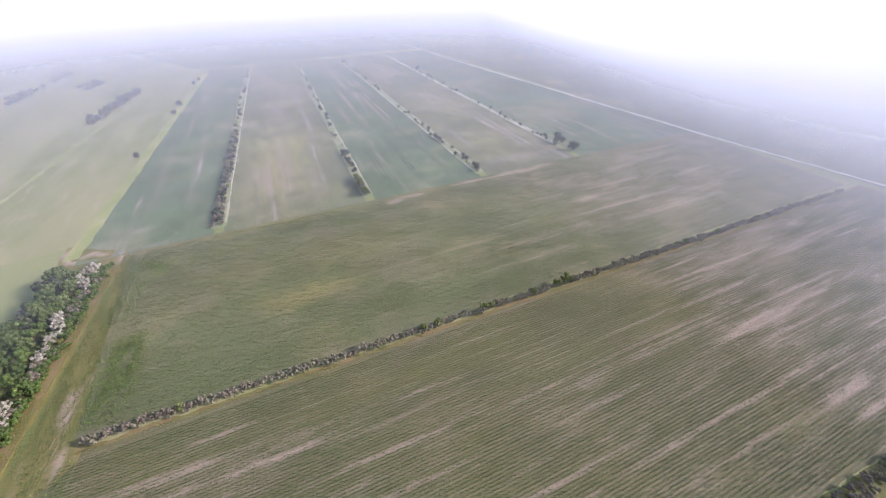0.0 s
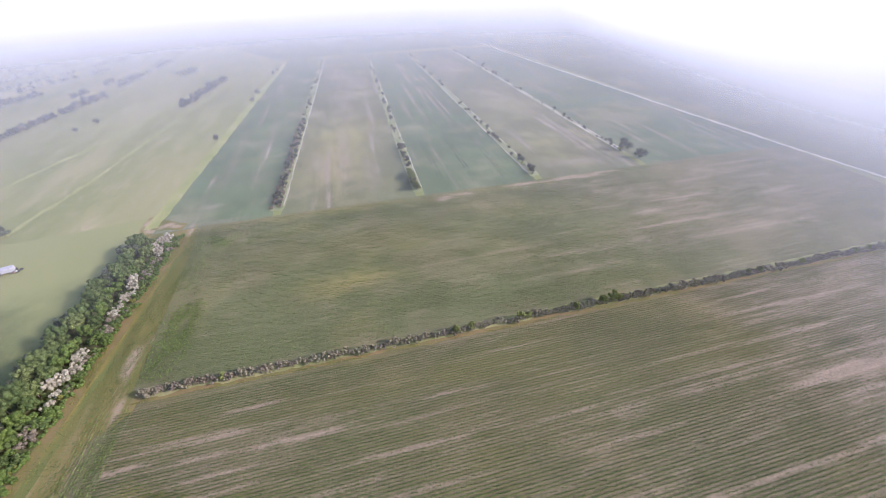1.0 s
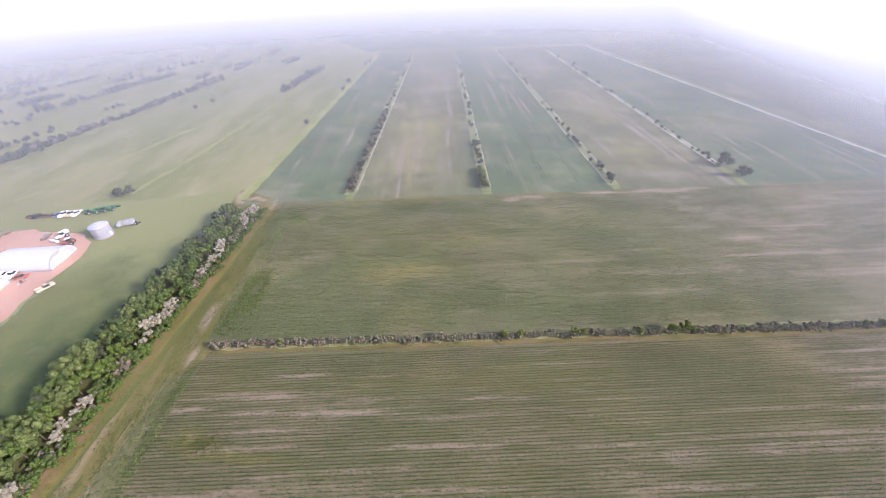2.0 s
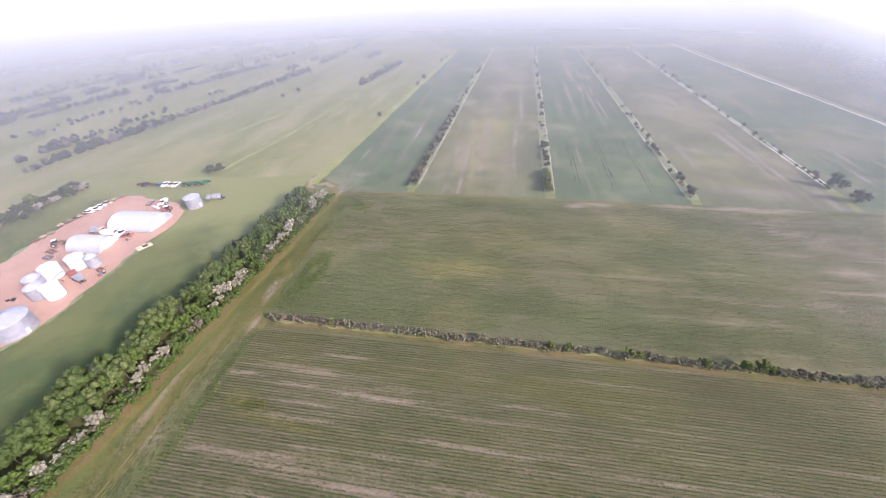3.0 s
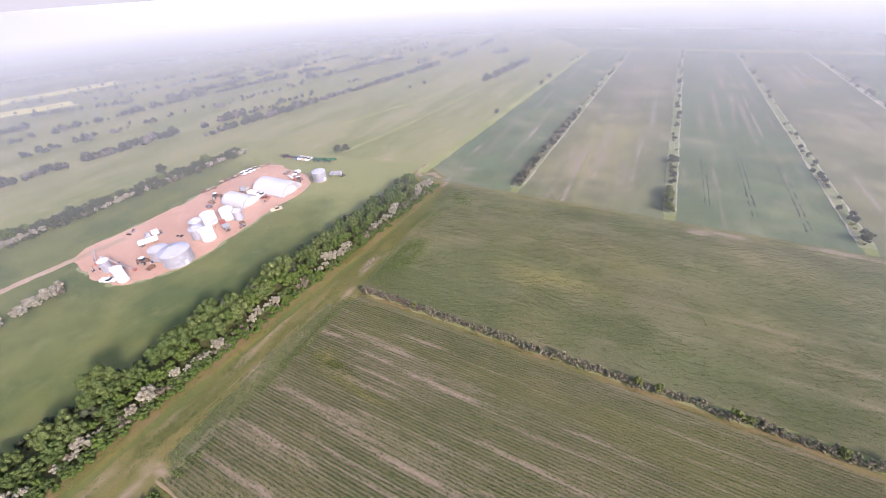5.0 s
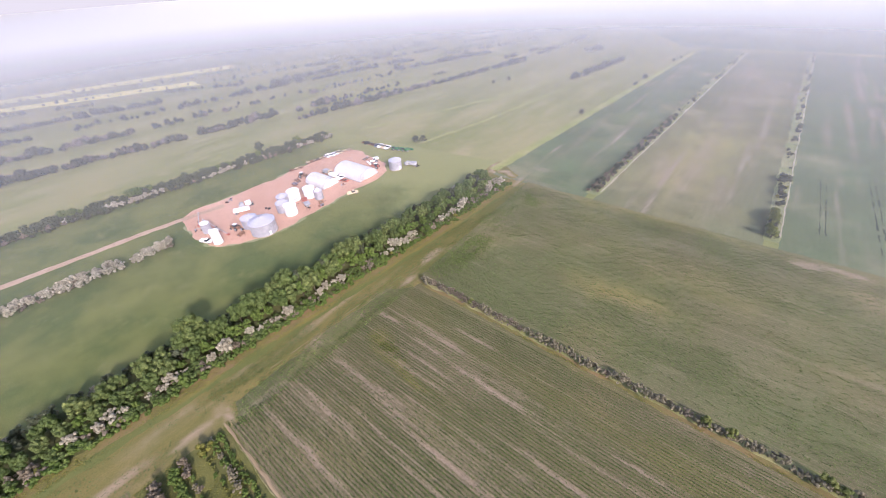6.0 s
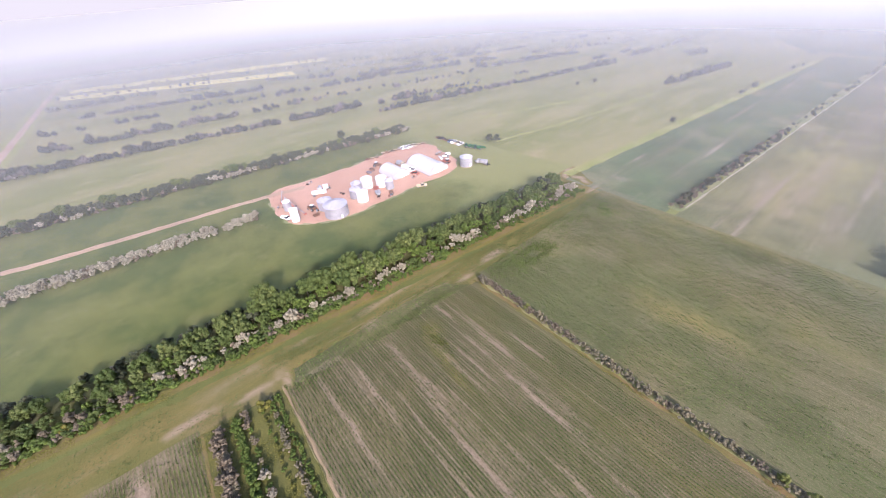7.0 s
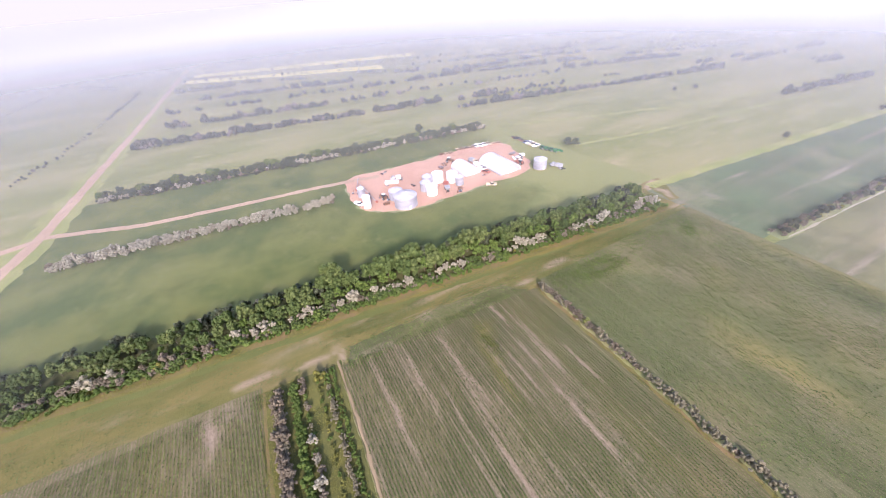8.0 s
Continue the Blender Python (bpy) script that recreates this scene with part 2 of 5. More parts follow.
def mesh_of(name, verts, faces, material, shade=False):
    me = bpy.data.meshes.new(name)
    me.from_pydata([tuple(v) for v in verts], [], [tuple(f) for f in faces])
    me.materials.append(material)
    if shade:
        me.shade_smooth()
    me.update()
    return me


def part(name, bm, material, parent, label=""):
    """Links a bmesh, or a finished mesh, as one mesh object under a thing or a part."""
    if isinstance(bm, bmesh.types.BMesh):
        me = bpy.data.meshes.new(name)
        bm.to_mesh(me)
        bm.free()
        me.materials.append(material)
    else:
        me = bm
    ob = new(name, me)
    ob.parent = parent
    return tagged(ob, label)


def box(bm, x, y, z, sx, sy, sz, bevel=0.0, turn=0.0):
    """A box of size sx, sy, sz with the middle of its underside at x, y, z."""
    m = Matrix.Translation((x, y, z + sz / 2)) @ Matrix.Rotation(turn, 4, "Z") @ Matrix.Diagonal((sx, sy, sz, 1))
    made = bmesh.ops.create_cube(bm, size=1, matrix=m)
    if bevel:
        edges = list({e for v in made["verts"] for e in v.link_edges})
        bmesh.ops.bevel(bm, geom=edges, offset=bevel, segments=2, affect="EDGES", profile=0.5)


def rod(bm, a, b, r, r2=None, n=10):
    """A rod from a to b."""
    a, b = Vector(a), Vector(b)
    d = b - a
    m = Matrix.Translation((a + b) / 2) @ d.to_track_quat("Z", "Y").to_matrix().to_4x4()
    bmesh.ops.create_cone(bm, cap_ends=True, segments=n, radius1=r, radius2=r if r2 is None else r2, depth=d.length, matrix=m)


def lathe(bm, profile, n=32):
    """A body of revolution about z from pairs of radius and height."""
    rings = []
    for r, z in profile:
        rings.append([bm.verts.new((r * math.cos(2 * math.pi * i / n), r * math.sin(2 * math.pi * i / n), z)) for i in range(n)])
    for lo, hi in zip(rings, rings[1:]):
        for i in range(n):
            bm.faces.new((lo[i], lo[(i + 1) % n], hi[(i + 1) % n], hi[i]))
    bm.faces.new(rings[-1])
    bm.faces.new(rings[0][::-1])


def thing(name, x, y, turn, label, category, group="", z=0.0):
    ob = new(name)
    ob.matrix_basis = pose(x, y, z, 0, 0, turn)
    return tagged(ob, label, category, group)


# ---- ground, fields, roads ----
def disc(name, rings, n, z, material):
    verts, faces = [(0, 0, z)], []
    for r in rings:
        verts += [(r * math.cos(2 * math.pi * i / n), r * math.sin(2 * math.pi * i / n), z) for i in range(n)]
    for i in range(n):
        faces.append((0, 1 + i, 1 + (i + 1) % n))
    for k in range(len(rings) - 1):
        a, b = 1 + k * n, 1 + (k + 1) * n
        for i in range(n):
            faces.append((a + i, b + i, b + (i + 1) % n, a + (i + 1) % n))
    return new(name, mesh_of(name, verts, faces, material))


ground = tagged(disc("ground", (100, 300, 700, 1500, 3000, 4950), 64, 0.0, PASTURE), "flat grey-green pasture reaching the hazy horizon", "ground", kind="structure")


def blobs(x, y, spots):
    """The sum of soft elliptical spots: x, y, half length along x, half length along y, weight."""
    s = np.zeros_like(np.asarray(x, float))
    for a, b, c, d, w in spots:
        e = ((x - a) / c) ** 2 + ((y - b + 1.2 * d * (vnoise(x / 4, y / 9, 6) - 0.5)) / d) ** 2
        s = s + w * np.exp(-e * (0.7 + 0.6 * vnoise(x * 0.6, y * 0.9, 5)))
    return s


def sheet(name, corners, nu, nv, z, material, label, bare=None, lush=None, jitter=0.6, category="field"):
    """A field: a four-cornered sheet with ragged edges, u from corner 0 to 1, v from corner 0 to 3."""
    c = [np.array(p, float) for p in corners]
    u, v = np.meshgrid(np.linspace(0, 1, nu + 1), np.linspace(0, 1, nv + 1))
    p = (c[0] * (1 - u[..., None]) + c[1] * u[..., None]) * (1 - v[..., None]) + (c[3] * (1 - u[..., None]) + c[2] * u[..., None]) * v[..., None]
    x, y = p[..., 0].ravel(), p[..., 1].ravel()
    f, g = 0.3 / max(jitter, 1.0), 0.8 / max(jitter, 1.0)
    dx = jitter * (vnoise(x * f, y * f, 11) + 0.6 * vnoise(x * g, y * g, 12) - 0.8)
    dy = jitter * (vnoise(x * f, y * f, 13) + 0.6 * vnoise(x * g, y * g, 14) - 0.8)
    x, y = x + dx * 0.8, y + dy * 0.8
    verts = np.stack([x, y, np.full_like(x, z)], 1)
    i, j = np.meshgrid(np.arange(nu), np.arange(nv))
    a = (j * (nu + 1) + i).ravel()
    faces = np.stack([a, a + 1, a + nu + 2, a + nu + 1], 1)
    me = bpy.data.meshes.new(name)
    me.from_pydata(verts.tolist(), [], faces.tolist())
    me.materials.append(material)
    for key, f in (("bare", bare), ("lush", lush)):
        if f is not None:
            at = me.attributes.new(key, "FLOAT", "POINT")
            at.data.foreach_set("value", np.clip(f(x, y), 0, 1).astype(np.float32))
    me.update()
    return tagged(new(name, me), label, category, kind="structure")


NEAR_BARE = [(-54, 54.7, 5, 0.8, 1.0), (-27, 63.2, 7, 0.7, 1.1), (-16, 52.5, 9, 0.97, 1.05), (-33, 44.7, 9, 0.9, 0.95), (11, 50, 10, 0.75, 0.85), (9, 43.5, 12, 0.83, 1.05), (-45, 35, 9, 1.04, 0.95), (-15, 32, 12, 0.9, 1.05), (-41, 24, 9, 1.2, 0.95), (90, 18.5, 25, 0.9, 1.05), (85, 49, 22, 0.59, 0.95), (150, 35, 22, 1.2, 0.95), (40, 22.6, 14, 0.75, 1.05), (21, 54.7, 8, 0.59, 0.85), (-42, 15, 15, 1.04, 1.05), (-32, 28, 14, 0.67, 1.05), (-22, 26, 10, 0.59, 0.95), (96, 40.7, 16, 0.6, 0.9), (87, 11.3, 18, 0.8, 0.9), (13, 34.5, 12, 0.6, 0.8), (120, 58, 25, 0.6, 0.8), (60, 33, 16, 0.7, 0.8)]
MID_BARE = [(-39, 99, 4, 1.2, 0.8), (-45, 92, 5, 1.0, 0.7), (57, 106.5, 20, 0.9, 0.8), (128, 117, 9, 2.2, 0.7), (75, 89.5, 22, 1.0, 0.5), (200, 118, 10, 1.2, 0.7), (138, 106.5, 26, 0.9, 0.8), (20, 106, 30, 0.6, 0.45), (90, 100, 40, 1.6, 0.3), (160, 95, 30, 2.0, 0.4)]


HEAD_BARE = [(-62.8, 84.7, 1.7, 6, 0.7), (-60, 92, 1.4, 5, 0.5), (-64, 58, 1.2, 8, 0.5), (-65.5, 40, 1.0, 10, 0.4), (-62.5, 8.5, 2.2, 1.5, 0.7), (-66.5, 8, 3, 3.5, 0.4), (-65.5, -1, 1.3, 6, 0.5), (-67.5, -14, 1.6, 5, 0.8), (-63.7, 36, 1.7, 2.4, 0.9), (-61.5, 51, 1.2, 4, 0.6), (-60.5, 68, 1.5, 6, 0.6), (-63.5, 88, 1.4, 6, 0.5), (-80, 167, 8, 6, 1.1), (-70, 163, 10, 4, 1.0), (-65, 155, 2, 6, 0.6), (-73, 12, 1.2, 14, 0.4), (-71, 60, 1.0, 20, 0.4)]


def bare_rows(seed, spots, lo=0.56, hi=0.8):
    """Thin places in streaks along x."""
    def f(x, y):
        s = 0.5 * vnoise(x / 34, y / 1.7, seed) + 0.3 * vnoise(x / 80, y / 7, seed + 1) + 0.2 * vnoise(x / 9, y / 1.1, seed + 2)
        thin = 0.6 * smooth(vnoise(x / 40, y / 0.6, seed + 4) * (0.7 + 0.5 * vnoise(x / 30, y / 14, seed + 5)), 0.76, 0.94)
        patch = 0.35 * smooth(vnoise(x / 30, y / 11, seed + 6), 0.55, 0.85) * vnoise(x / 4, y / 1.3, seed + 7)
        return 0.3 * smooth(s, lo, hi) * (0.55 + 0.7 * vnoise(x / 7, y / 0.9, seed + 8)) + thin + patch + blobs(x, y, spots) + 0.1 * vnoise(x / 5, y / 5, seed + 3)
    return f


def bare_strips(seed, spots, lo=0.55, hi=0.8):
    """Thin places in streaks along y."""
    def f(x, y):
        s = 0.45 * vnoise(x / 2.2, y / 50, seed) + 0.35 * vnoise(x / 9, y / 110, seed + 1) + 0.2 * vnoise(x / 2, y / 12, seed + 2)
        return 0.85 * smooth(s, lo, hi) + blobs(x, y, spots) + 0.15 * vnoise(x / 12, y / 20, seed + 3)
    return f


def lush_of(spots):
    return lambda x, y: blobs(x, y, spots) + 0.25 * smooth(vnoise(x / 25, y / 12, 77), 0.55, 0.9)


def edge_x(y):
    """The eastern edge of the shelterbelt at y."""
    return -79.3 + 0.085 * y


near_streaks = bare_rows(21, [(a, b, 1.25 * c, 0.8 * d, 0.85 * w) for a, b, c, d, w in NEAR_BARE], 0.62, 0.86)


def near_bare(x, y):
    """Streaks, and a thinner stand towards the east."""
    return near_streaks(x, y) + 0.36 * smooth(0.6 * vnoise(x / 28, y / 7, 161) + 0.4 * vnoise(x / 9, y / 0.9, 162), 0.46, 0.74) - 0.16 + 0.6 * smooth(x, 65, 140) * vnoise(x / 12, y / 2.5, 141)


mid_streaks = bare_rows(31, MID_BARE, 0.74, 0.95)


def mid_bare(x, y):
    """Soft wide thin patches; streaks grow towards the east."""
    soft = 0.28 * smooth(0.6 * vnoise(x / 38, y / 17, 131) + 0.4 * vnoise(x / 9, y / 6, 132), 0.46, 0.75)
    ends = blobs(x, y, [(44, 153, 3.5, 2.2, 1.4), (54, 155, 6, 1.3, 1.3), (112, 156, 10, 1.6, 1.4), (86, 156.5, 7, 1.4, 1.3), (130, 156.5, 7, 1.3, 1.3)])
    return soft + ends + mid_streaks(x, y) * (0.4 + 0.7 * smooth(x, 10, 140)) + 0.25 * smooth(x, 50, 200)


sheet("meadow", ((-234, -92), (-90, -125), (-74, 172), (-203, 158)), 60, 120, 0.02, MEADOW, "lush green mown meadow round the farmyard", lambda x, y: smooth(y + 0.25 * (x + 140) + 25 * (vnoise(x / 14, y / 22, 52) - 0.5), 85, 155), jitter=3)
sheet("headland", ((edge_x(-90) - 4, -90), (-58, -90), (-55, 170), (-87, 172)), 40, 270, 0.04, VERGE, "yellowish grassy headland beside the shelterbelt", lambda x, y: blobs(x, y, HEAD_BARE) + 0.25 * smooth(vnoise(x / 2.5, y / 12, 71), 0.6, 0.85), jitter=1.2, category="grass strip")
sheet("field_near", ((-59.8, 6.5), (270, -10), (255, 71), (-56.5, 72.5)), 330, 170, 0.06, SOIL_NEAR, "thin row crop with bare brownish streaks", near_bare, lush_of([(-50, 47.5, 3.5, 2.5, 1.0), (-40, 44, 8, 1.3, 0.9), (-33, 42, 5, 1.0, 0.7), (0, 60, 30, 4, 0.3), (30, 45, 30, 5, 0.25)]), 0.5)
sheet("field_middle", ((-59, 76), (250, 74), (250, 158.5), (-62, 158.5)), 300, 120, 0.06, SOIL_MID, "weedy green and brown crop in rows", mid_bare, lush_of([(-1, 104, 15, 4.5, 1.0), (-49, 143, 8, 6, 0.4), (-20, 156, 40, 3, 0.6), (80, 155, 60, 2.5, 0.5), (10, 128, 40, 10, 0.3)]), 0.9)
sheet("end_rows", ((-66, 11), (-58.5, 9), (-56.5, 70), (-63.5, 64)), 20, 80, 0.05, SOIL_MID, "green end rows of crop along the headland", lambda x, y: 0.5 * smooth(vnoise(x / 4, y / 9, 15), 0.6, 0.85) + blobs(x, y, HEAD_BARE), lush_of([(-60, 40, 6, 20, 0.3)]), 2.4)
sheet("field_south", ((-66, -80), (200, -80), (200, -24), (-64, -13.3)), 120, 60, 0.06, SOIL_NEAR, "dense green row crop", bare_rows(41, [(-57, -26.5, 8, 1.8, 0.8), (-60, -20, 3, 3, 0.4)], 0.7, 0.95), lush_of([(-40, -30, 30, 20, 0.4)]), 0.5)
sheet("plot_ground", ((-62, -12.9), (240, -25), (240, -9), (-61, 6.4)), 150, 12, 0.08, PLOTGRASS, "rank yellow-green grass under the shrub plot", jitter=0.7, category="grass strip")
sheet("plot_verge", ((-62.4, -13.6), (60, -18.4), (60, -17.9), (-62.4, -12.9)), 120, 2, 0.1, EDGE, "orange dry grass line beside the shrub plot", jitter=0.8, category="grass strip")
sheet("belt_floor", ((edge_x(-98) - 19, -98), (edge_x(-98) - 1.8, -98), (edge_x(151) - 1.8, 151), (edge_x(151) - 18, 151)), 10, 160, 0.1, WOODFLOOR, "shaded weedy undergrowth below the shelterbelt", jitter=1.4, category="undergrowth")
sheet("belt_verge", ((edge_x(-95) - 3, -95), (edge_x(-95) + 1.3, -95), (edge_x(151) + 1.3, 151), (edge_x(151) - 3, 151)), 5, 160, 0.07, EDGE, "orange and yellow dry grass along the shelterbelt", jitter=1.2, category="grass strip")
sheet("gold_strip", ((edge_x(-95) + 0.2, -95), (edge_x(-95) + 4.6, -95), (edge_x(151) + 3.0, 151), (edge_x(151) + 0.2, 151)), 12, 200, 0.065, GOLD, "golden dry grass strip along the shelterbelt", lambda x, y: smooth(x - edge_x(y), 1.2, 4.2) + 0.7 * smooth(vnoise(x / 3, y / 9, 44), 0.5, 0.8), jitter=1.3, category="grass strip")
sheet("junction", ((-83.5, 159.5), (-70, 158), (-69.5, 164), (-82, 168)), 24, 16, 0.075, VERGE, "trodden pinkish dirt where tracks meet", lambda x, y: blobs(x, y, [(-77, 163, 4, 2.6, 0.8), (-72, 161, 3, 1.6, 0.5)]), jitter=3.0, category="track")
sheet("hedge_verge", ((-57, 72.1), (245, 68.9), (245, 70.2), (-57, 73.1)), 300, 4, 0.09, EDGE, "yellow and rusty grass edge along the hedge", jitter=1.5, category="grass strip")
STRIPS = ((-83, 162, -58, 525), (-31.5, 163, -14, 540), (34, 163, 40, 548), (95.5, 163, 93.5, 543), (157, 176, 153.5, 550), (252, 158, 214, 560))
FIELD_MATS = (CROP_DARK, CROP_THIN, CROP_DARK, CROP_THIN, CROP_DARK)
FIELD_SPOTS = (
    [(-66, 160, 5, 2, 0.5), (-52, 160, 8, 1.6, 0.5), (-62, 176, 5, 2, 0.6), (-45, 260, 3, 60, 0.4), (-62, 240, 3, 50, 0.3), (-50, 420, 8, 60, 0.4)],
    [(-14, 205, 6, 30, 0.5), (0, 215, 5, 40, 0.6), (14, 195, 5, 25, 0.5), (22, 300, 2, 60, 0.7), (5, 330, 8, 50, 0.5), (20, 400, 12, 40, 0.5), (-5, 450, 10, 40, 0.4)],
    [(60, 330, 1.6, 60, 0.8), (75, 320, 1.8, 50, 0.8), (50, 300, 2, 30, 0.5), (68, 420, 3, 60, 0.6), (84, 380, 3, 70, 0.4)],
    [(130, 300, 16, 30, 0.5), (125, 172, 18, 6, 0.7), (112, 420, 12, 40, 0.6), (140, 230, 5, 40, 0.4), (108, 215, 3, 30, 0.4)],
    [(190, 230, 22, 14, 0.6), (200, 380, 10, 60, 0.5), (175, 320, 5, 50, 0.4)],
)
FIELD_LUSH = ([], [(-5, 225, 16, 45, 0.9), (12, 260, 10, 30, 0.5)], [], [(132, 290, 16, 28, 0.8), (120, 200, 12, 20, 0.4)], [(195, 235, 22, 16, 0.8)])
for k in range(5):
    a, b = STRIPS[k], STRIPS[k + 1]
    sheet("crop_strip", ((a[0] + 2, 157), (b[0] - 2, 157), (b[2] - 2, 545), (a[2] + 2, 545)), 60, 180, 0.05, FIELD_MATS[k], ("dark green crop strip between grass lines", "thin brownish crop strip between grass lines")[k % 2], bare_strips(50 + 7 * k, FIELD_SPOTS[k], 0.61 - 0.02 * (k % 2), 0.87), lush_of(FIELD_LUSH[k]), 1.5)
sheet("field_far", ((-70, 552), (230, 566), (260, 760), (-180, 740)), 40, 20, 0.06, CROP_DARK, "distant dark green field in the haze", bare_strips(91, [], 0.7, 0.95), None, 6)
sheet("field_east", ((262, 60), (900, 60), (900, 600), (216, 560)), 60, 60, 0.05, CROP_THIN, "pale hazy cropland beyond the track", bare_strips(95, [], 0.7, 0.95), None, 3)
for i, (x0, y0, x1, y1) in enumerate(STRIPS):
    w = (2.8, 2.9, 2.6, 2.4, 1.8, 1.6)[i]
    sheet("grass_line", ((x0 - w, y0), (x0 + w, y0), (x1 + w, y1), (x1 - w, y1)), 8, 200, 0.09, LINEGRASS if i == 0 else PALEGRASS, "pale unmown grass line between crop strips", jitter=1.4, category="grass strip")


def ribbon(name, pts, width, z, material, label, category="track", step=3.0, wob=0.5):
    """A track of the given width through a few points."""
    line = []
    for a, b in zip(pts, pts[1:]):
        n = max(2, int((Vector(b) - Vector(a)).length / step))
        line += [Vector(a).lerp(Vector(b), k / n) for k in range(n)]
    line.append(Vector(pts[-1]))
    for _ in range(6):
        line = [line[0]] + [(p + q + r) / 3 for p, q, r in zip(line, line[1:], line[2:])] + [line[-1]]
    verts, faces = [], []
    for k, p in enumerate(line):
        d = (line[min(k + 1, len(line) - 1)] - line[max(k - 1, 0)]).normalized()
        s = Vector((-d.y, d.x))
        for side in (-1, -0.4, 0.4, 1):
            jit = wob * (float(vnoise(p.x * 0.4 + side * 9, p.y * 0.4, 61)) - 0.5)
            q = p + s * side * (width / 2 + jit)
            verts.append((q.x, q.y, z + (0.05 if abs(side) < 0.5 else 0.0)))
    for k in range(len(line) - 1):
        for c in range(3):
            a = 4 * k + c
            faces.append((a, a + 1, a + 5, a + 4))
    return tagged(new(name, mesh_of(name, verts, faces, material)), label, category, kind="structure")


ribbon("road", ((-130, -112), (-201, -95), (-290, -86), (-384, -76), (-590, -58), (-920, -24), (-2400, 130)), 5.6, 0.12, ROADDIRT, "straight reddish gravel road", "road", 4, 1.2)
ribbon("road_verge", ((-130, -112), (-201, -95), (-290, -86), (-384, -76), (-590, -58), (-920, -24), (-1400, 30)), 17, 0.06, LINEGRASS, "yellow-green rank grass verge along the road", "grass strip", 4, 5.0)
ribbon("road_branch", ((-201, -96), (-196, -112), (-192, -170)), 5, 0.1, ROADDIRT, "reddish gravel side road", "road")
ribbon("driveway", ((-203, -94), (-188, -53), (-183, -17), (-178, 30), (-172, 60)), 3.7, 0.14, ROADDIRT, "reddish dirt driveway to the farmyard", "road", 2.5, 1.0)
ribbon("edge_track", ((edge_x(70) + 1.6, 70), (edge_x(100) + 1.7, 100), (edge_x(130) + 1.6, 130), (edge_x(150) + 1.9, 150), (-64, 160)), 0.45, 0.12, GOLD, "orange dry grass line along the shelterbelt", "track", 1.2, 0.8)
track_rng = random.Random(3)
for x0, x1 in ((-67.2, -62.6), (-65.5, -61.0)):
    y = 22.0
    while y < 86:
        run = track_rng.uniform(2.5, 8)
        x = x0 + (x1 - x0) * ((y - 22) / 64) ** 1.4 + track_rng.uniform(-0.25, 0.25)
        ribbon("wheel_track", ((x, y), (x + 0.075 * run, y + run)), 0.26, 0.1, WHEELDIRT, "worn wheel track along the headland", "track", 0.6, 0.4)
        y += run + track_rng.uniform(0.5, 6)
ribbon("field_track", ((268, 50), (252, 150), (238, 273), (216, 470), (205, 600)), 2.1, 0.14, WHITETRACK, "pale twin-wheel dirt track between fields", "track", 4, 1.8)
ribbon("field_path", ((-62.0, 6.6), (-36, 6.0), (38, 1.9)), 0.6, 0.1, PATHDIRT, "pale worn path along the shrub plot", "track", 0.7, 0.75)
for (x0, y0, x1, y1), dx, w in ((STRIPS[1], 2.6, 0.42), (STRIPS[2], 2.2, 0.32), (STRIPS[3], -2.2, 0.45), (STRIPS[3], 2.0, 0.32), (STRIPS[4], -0.9, 0.6), (STRIPS[4], 1.3, 0.5)):
    ribbon("strip_path", ((x0 + dx, y0 + 4), (x1 + dx, y1)), w * 1.5, 0.13, WHITETRACK if x0 > 150 else STRIPPATH, "pale worn path beside the grass line", "track", 4, 1.2)


YARD = ((-180, 44), (-178.5, 64), (-177, 85), (-178, 98), (-178.4, 109), (-176.5, 134), (-174, 143.5), (-151.5, 139.5), (-131, 134), (-129.5, 121), (-129.5, 97), (-129.5, 84), (-128, 70), (-128, 63), (-131, 52.5), (-136.5, 43.5), (-142.5, 39), (-152, 38.5), (-161, 40), (-170, 40.5))


def yard_patch(name, grow, rough, seed, z, material, label):
    """The dirt yard: a long patch with rounded corners and a ragged edge, drawn outwards by grow metres."""
    line = [Vector(p) for p in YARD]
    for _ in range(4):
        line = [q for a, b in zip(line, line[1:] + line[:1]) for q in (a.lerp(b, 0.25), a.lerp(b, 0.75))]
    n, verts = len(line), []
    for i, p in enumerate(line):
        d = (line[(i + 1) % n] - line[i - 1]).normalized()
        push = grow + rough * (2.2 * float(vnoise(p.x / 5, p.y / 5, seed)) + 1.0 * float(vnoise(p.x / 1.3, p.y / 1.3, seed + 1)) - 1.6)
        verts.append((p.x - d.y * push, p.y + d.x * push, z))
    verts.append((-152, 90, z))
    faces = [((i + 1) % n, i, n) for i in range(n)]
    return tagged(new(name, mesh_of(name, verts, faces, material)), label, "yard", kind="structure")


yard_patch("yard", 0.0, 1.0, 8, 0.1, DIRT, "reddish bare dirt farmyard")
yard_patch("yard_fringe", 0.5, 1.7, 18, 0.06, PALEGRASS, "bleached weedy fringe round the farmyard")
for corners in (((-652, -38), (-622, -38), (-534, 251), (-560, 257)), ((-611, -46), (-586, -48), (-474, 182), (-502, 184))):
    sheet("yellow_field", corners, 4, 80, 0.06, YELLOW, "yellow flowering crop strip between tree rows", jitter=5)
for corners in (((-556, 257), (-537, 251), (-455, 372), (-478, 376)), ((-498, 184), (-478, 182), (-428, 300), (-446, 304)), ((-420, 330), (-408, 326), (-370, 470), (-384, 474))):
    sheet("bleached_strip", corners, 4, 40, 0.06, PALEGRASS, "bleached pale grass strip between tree rows", jitter=3, category="grass strip")
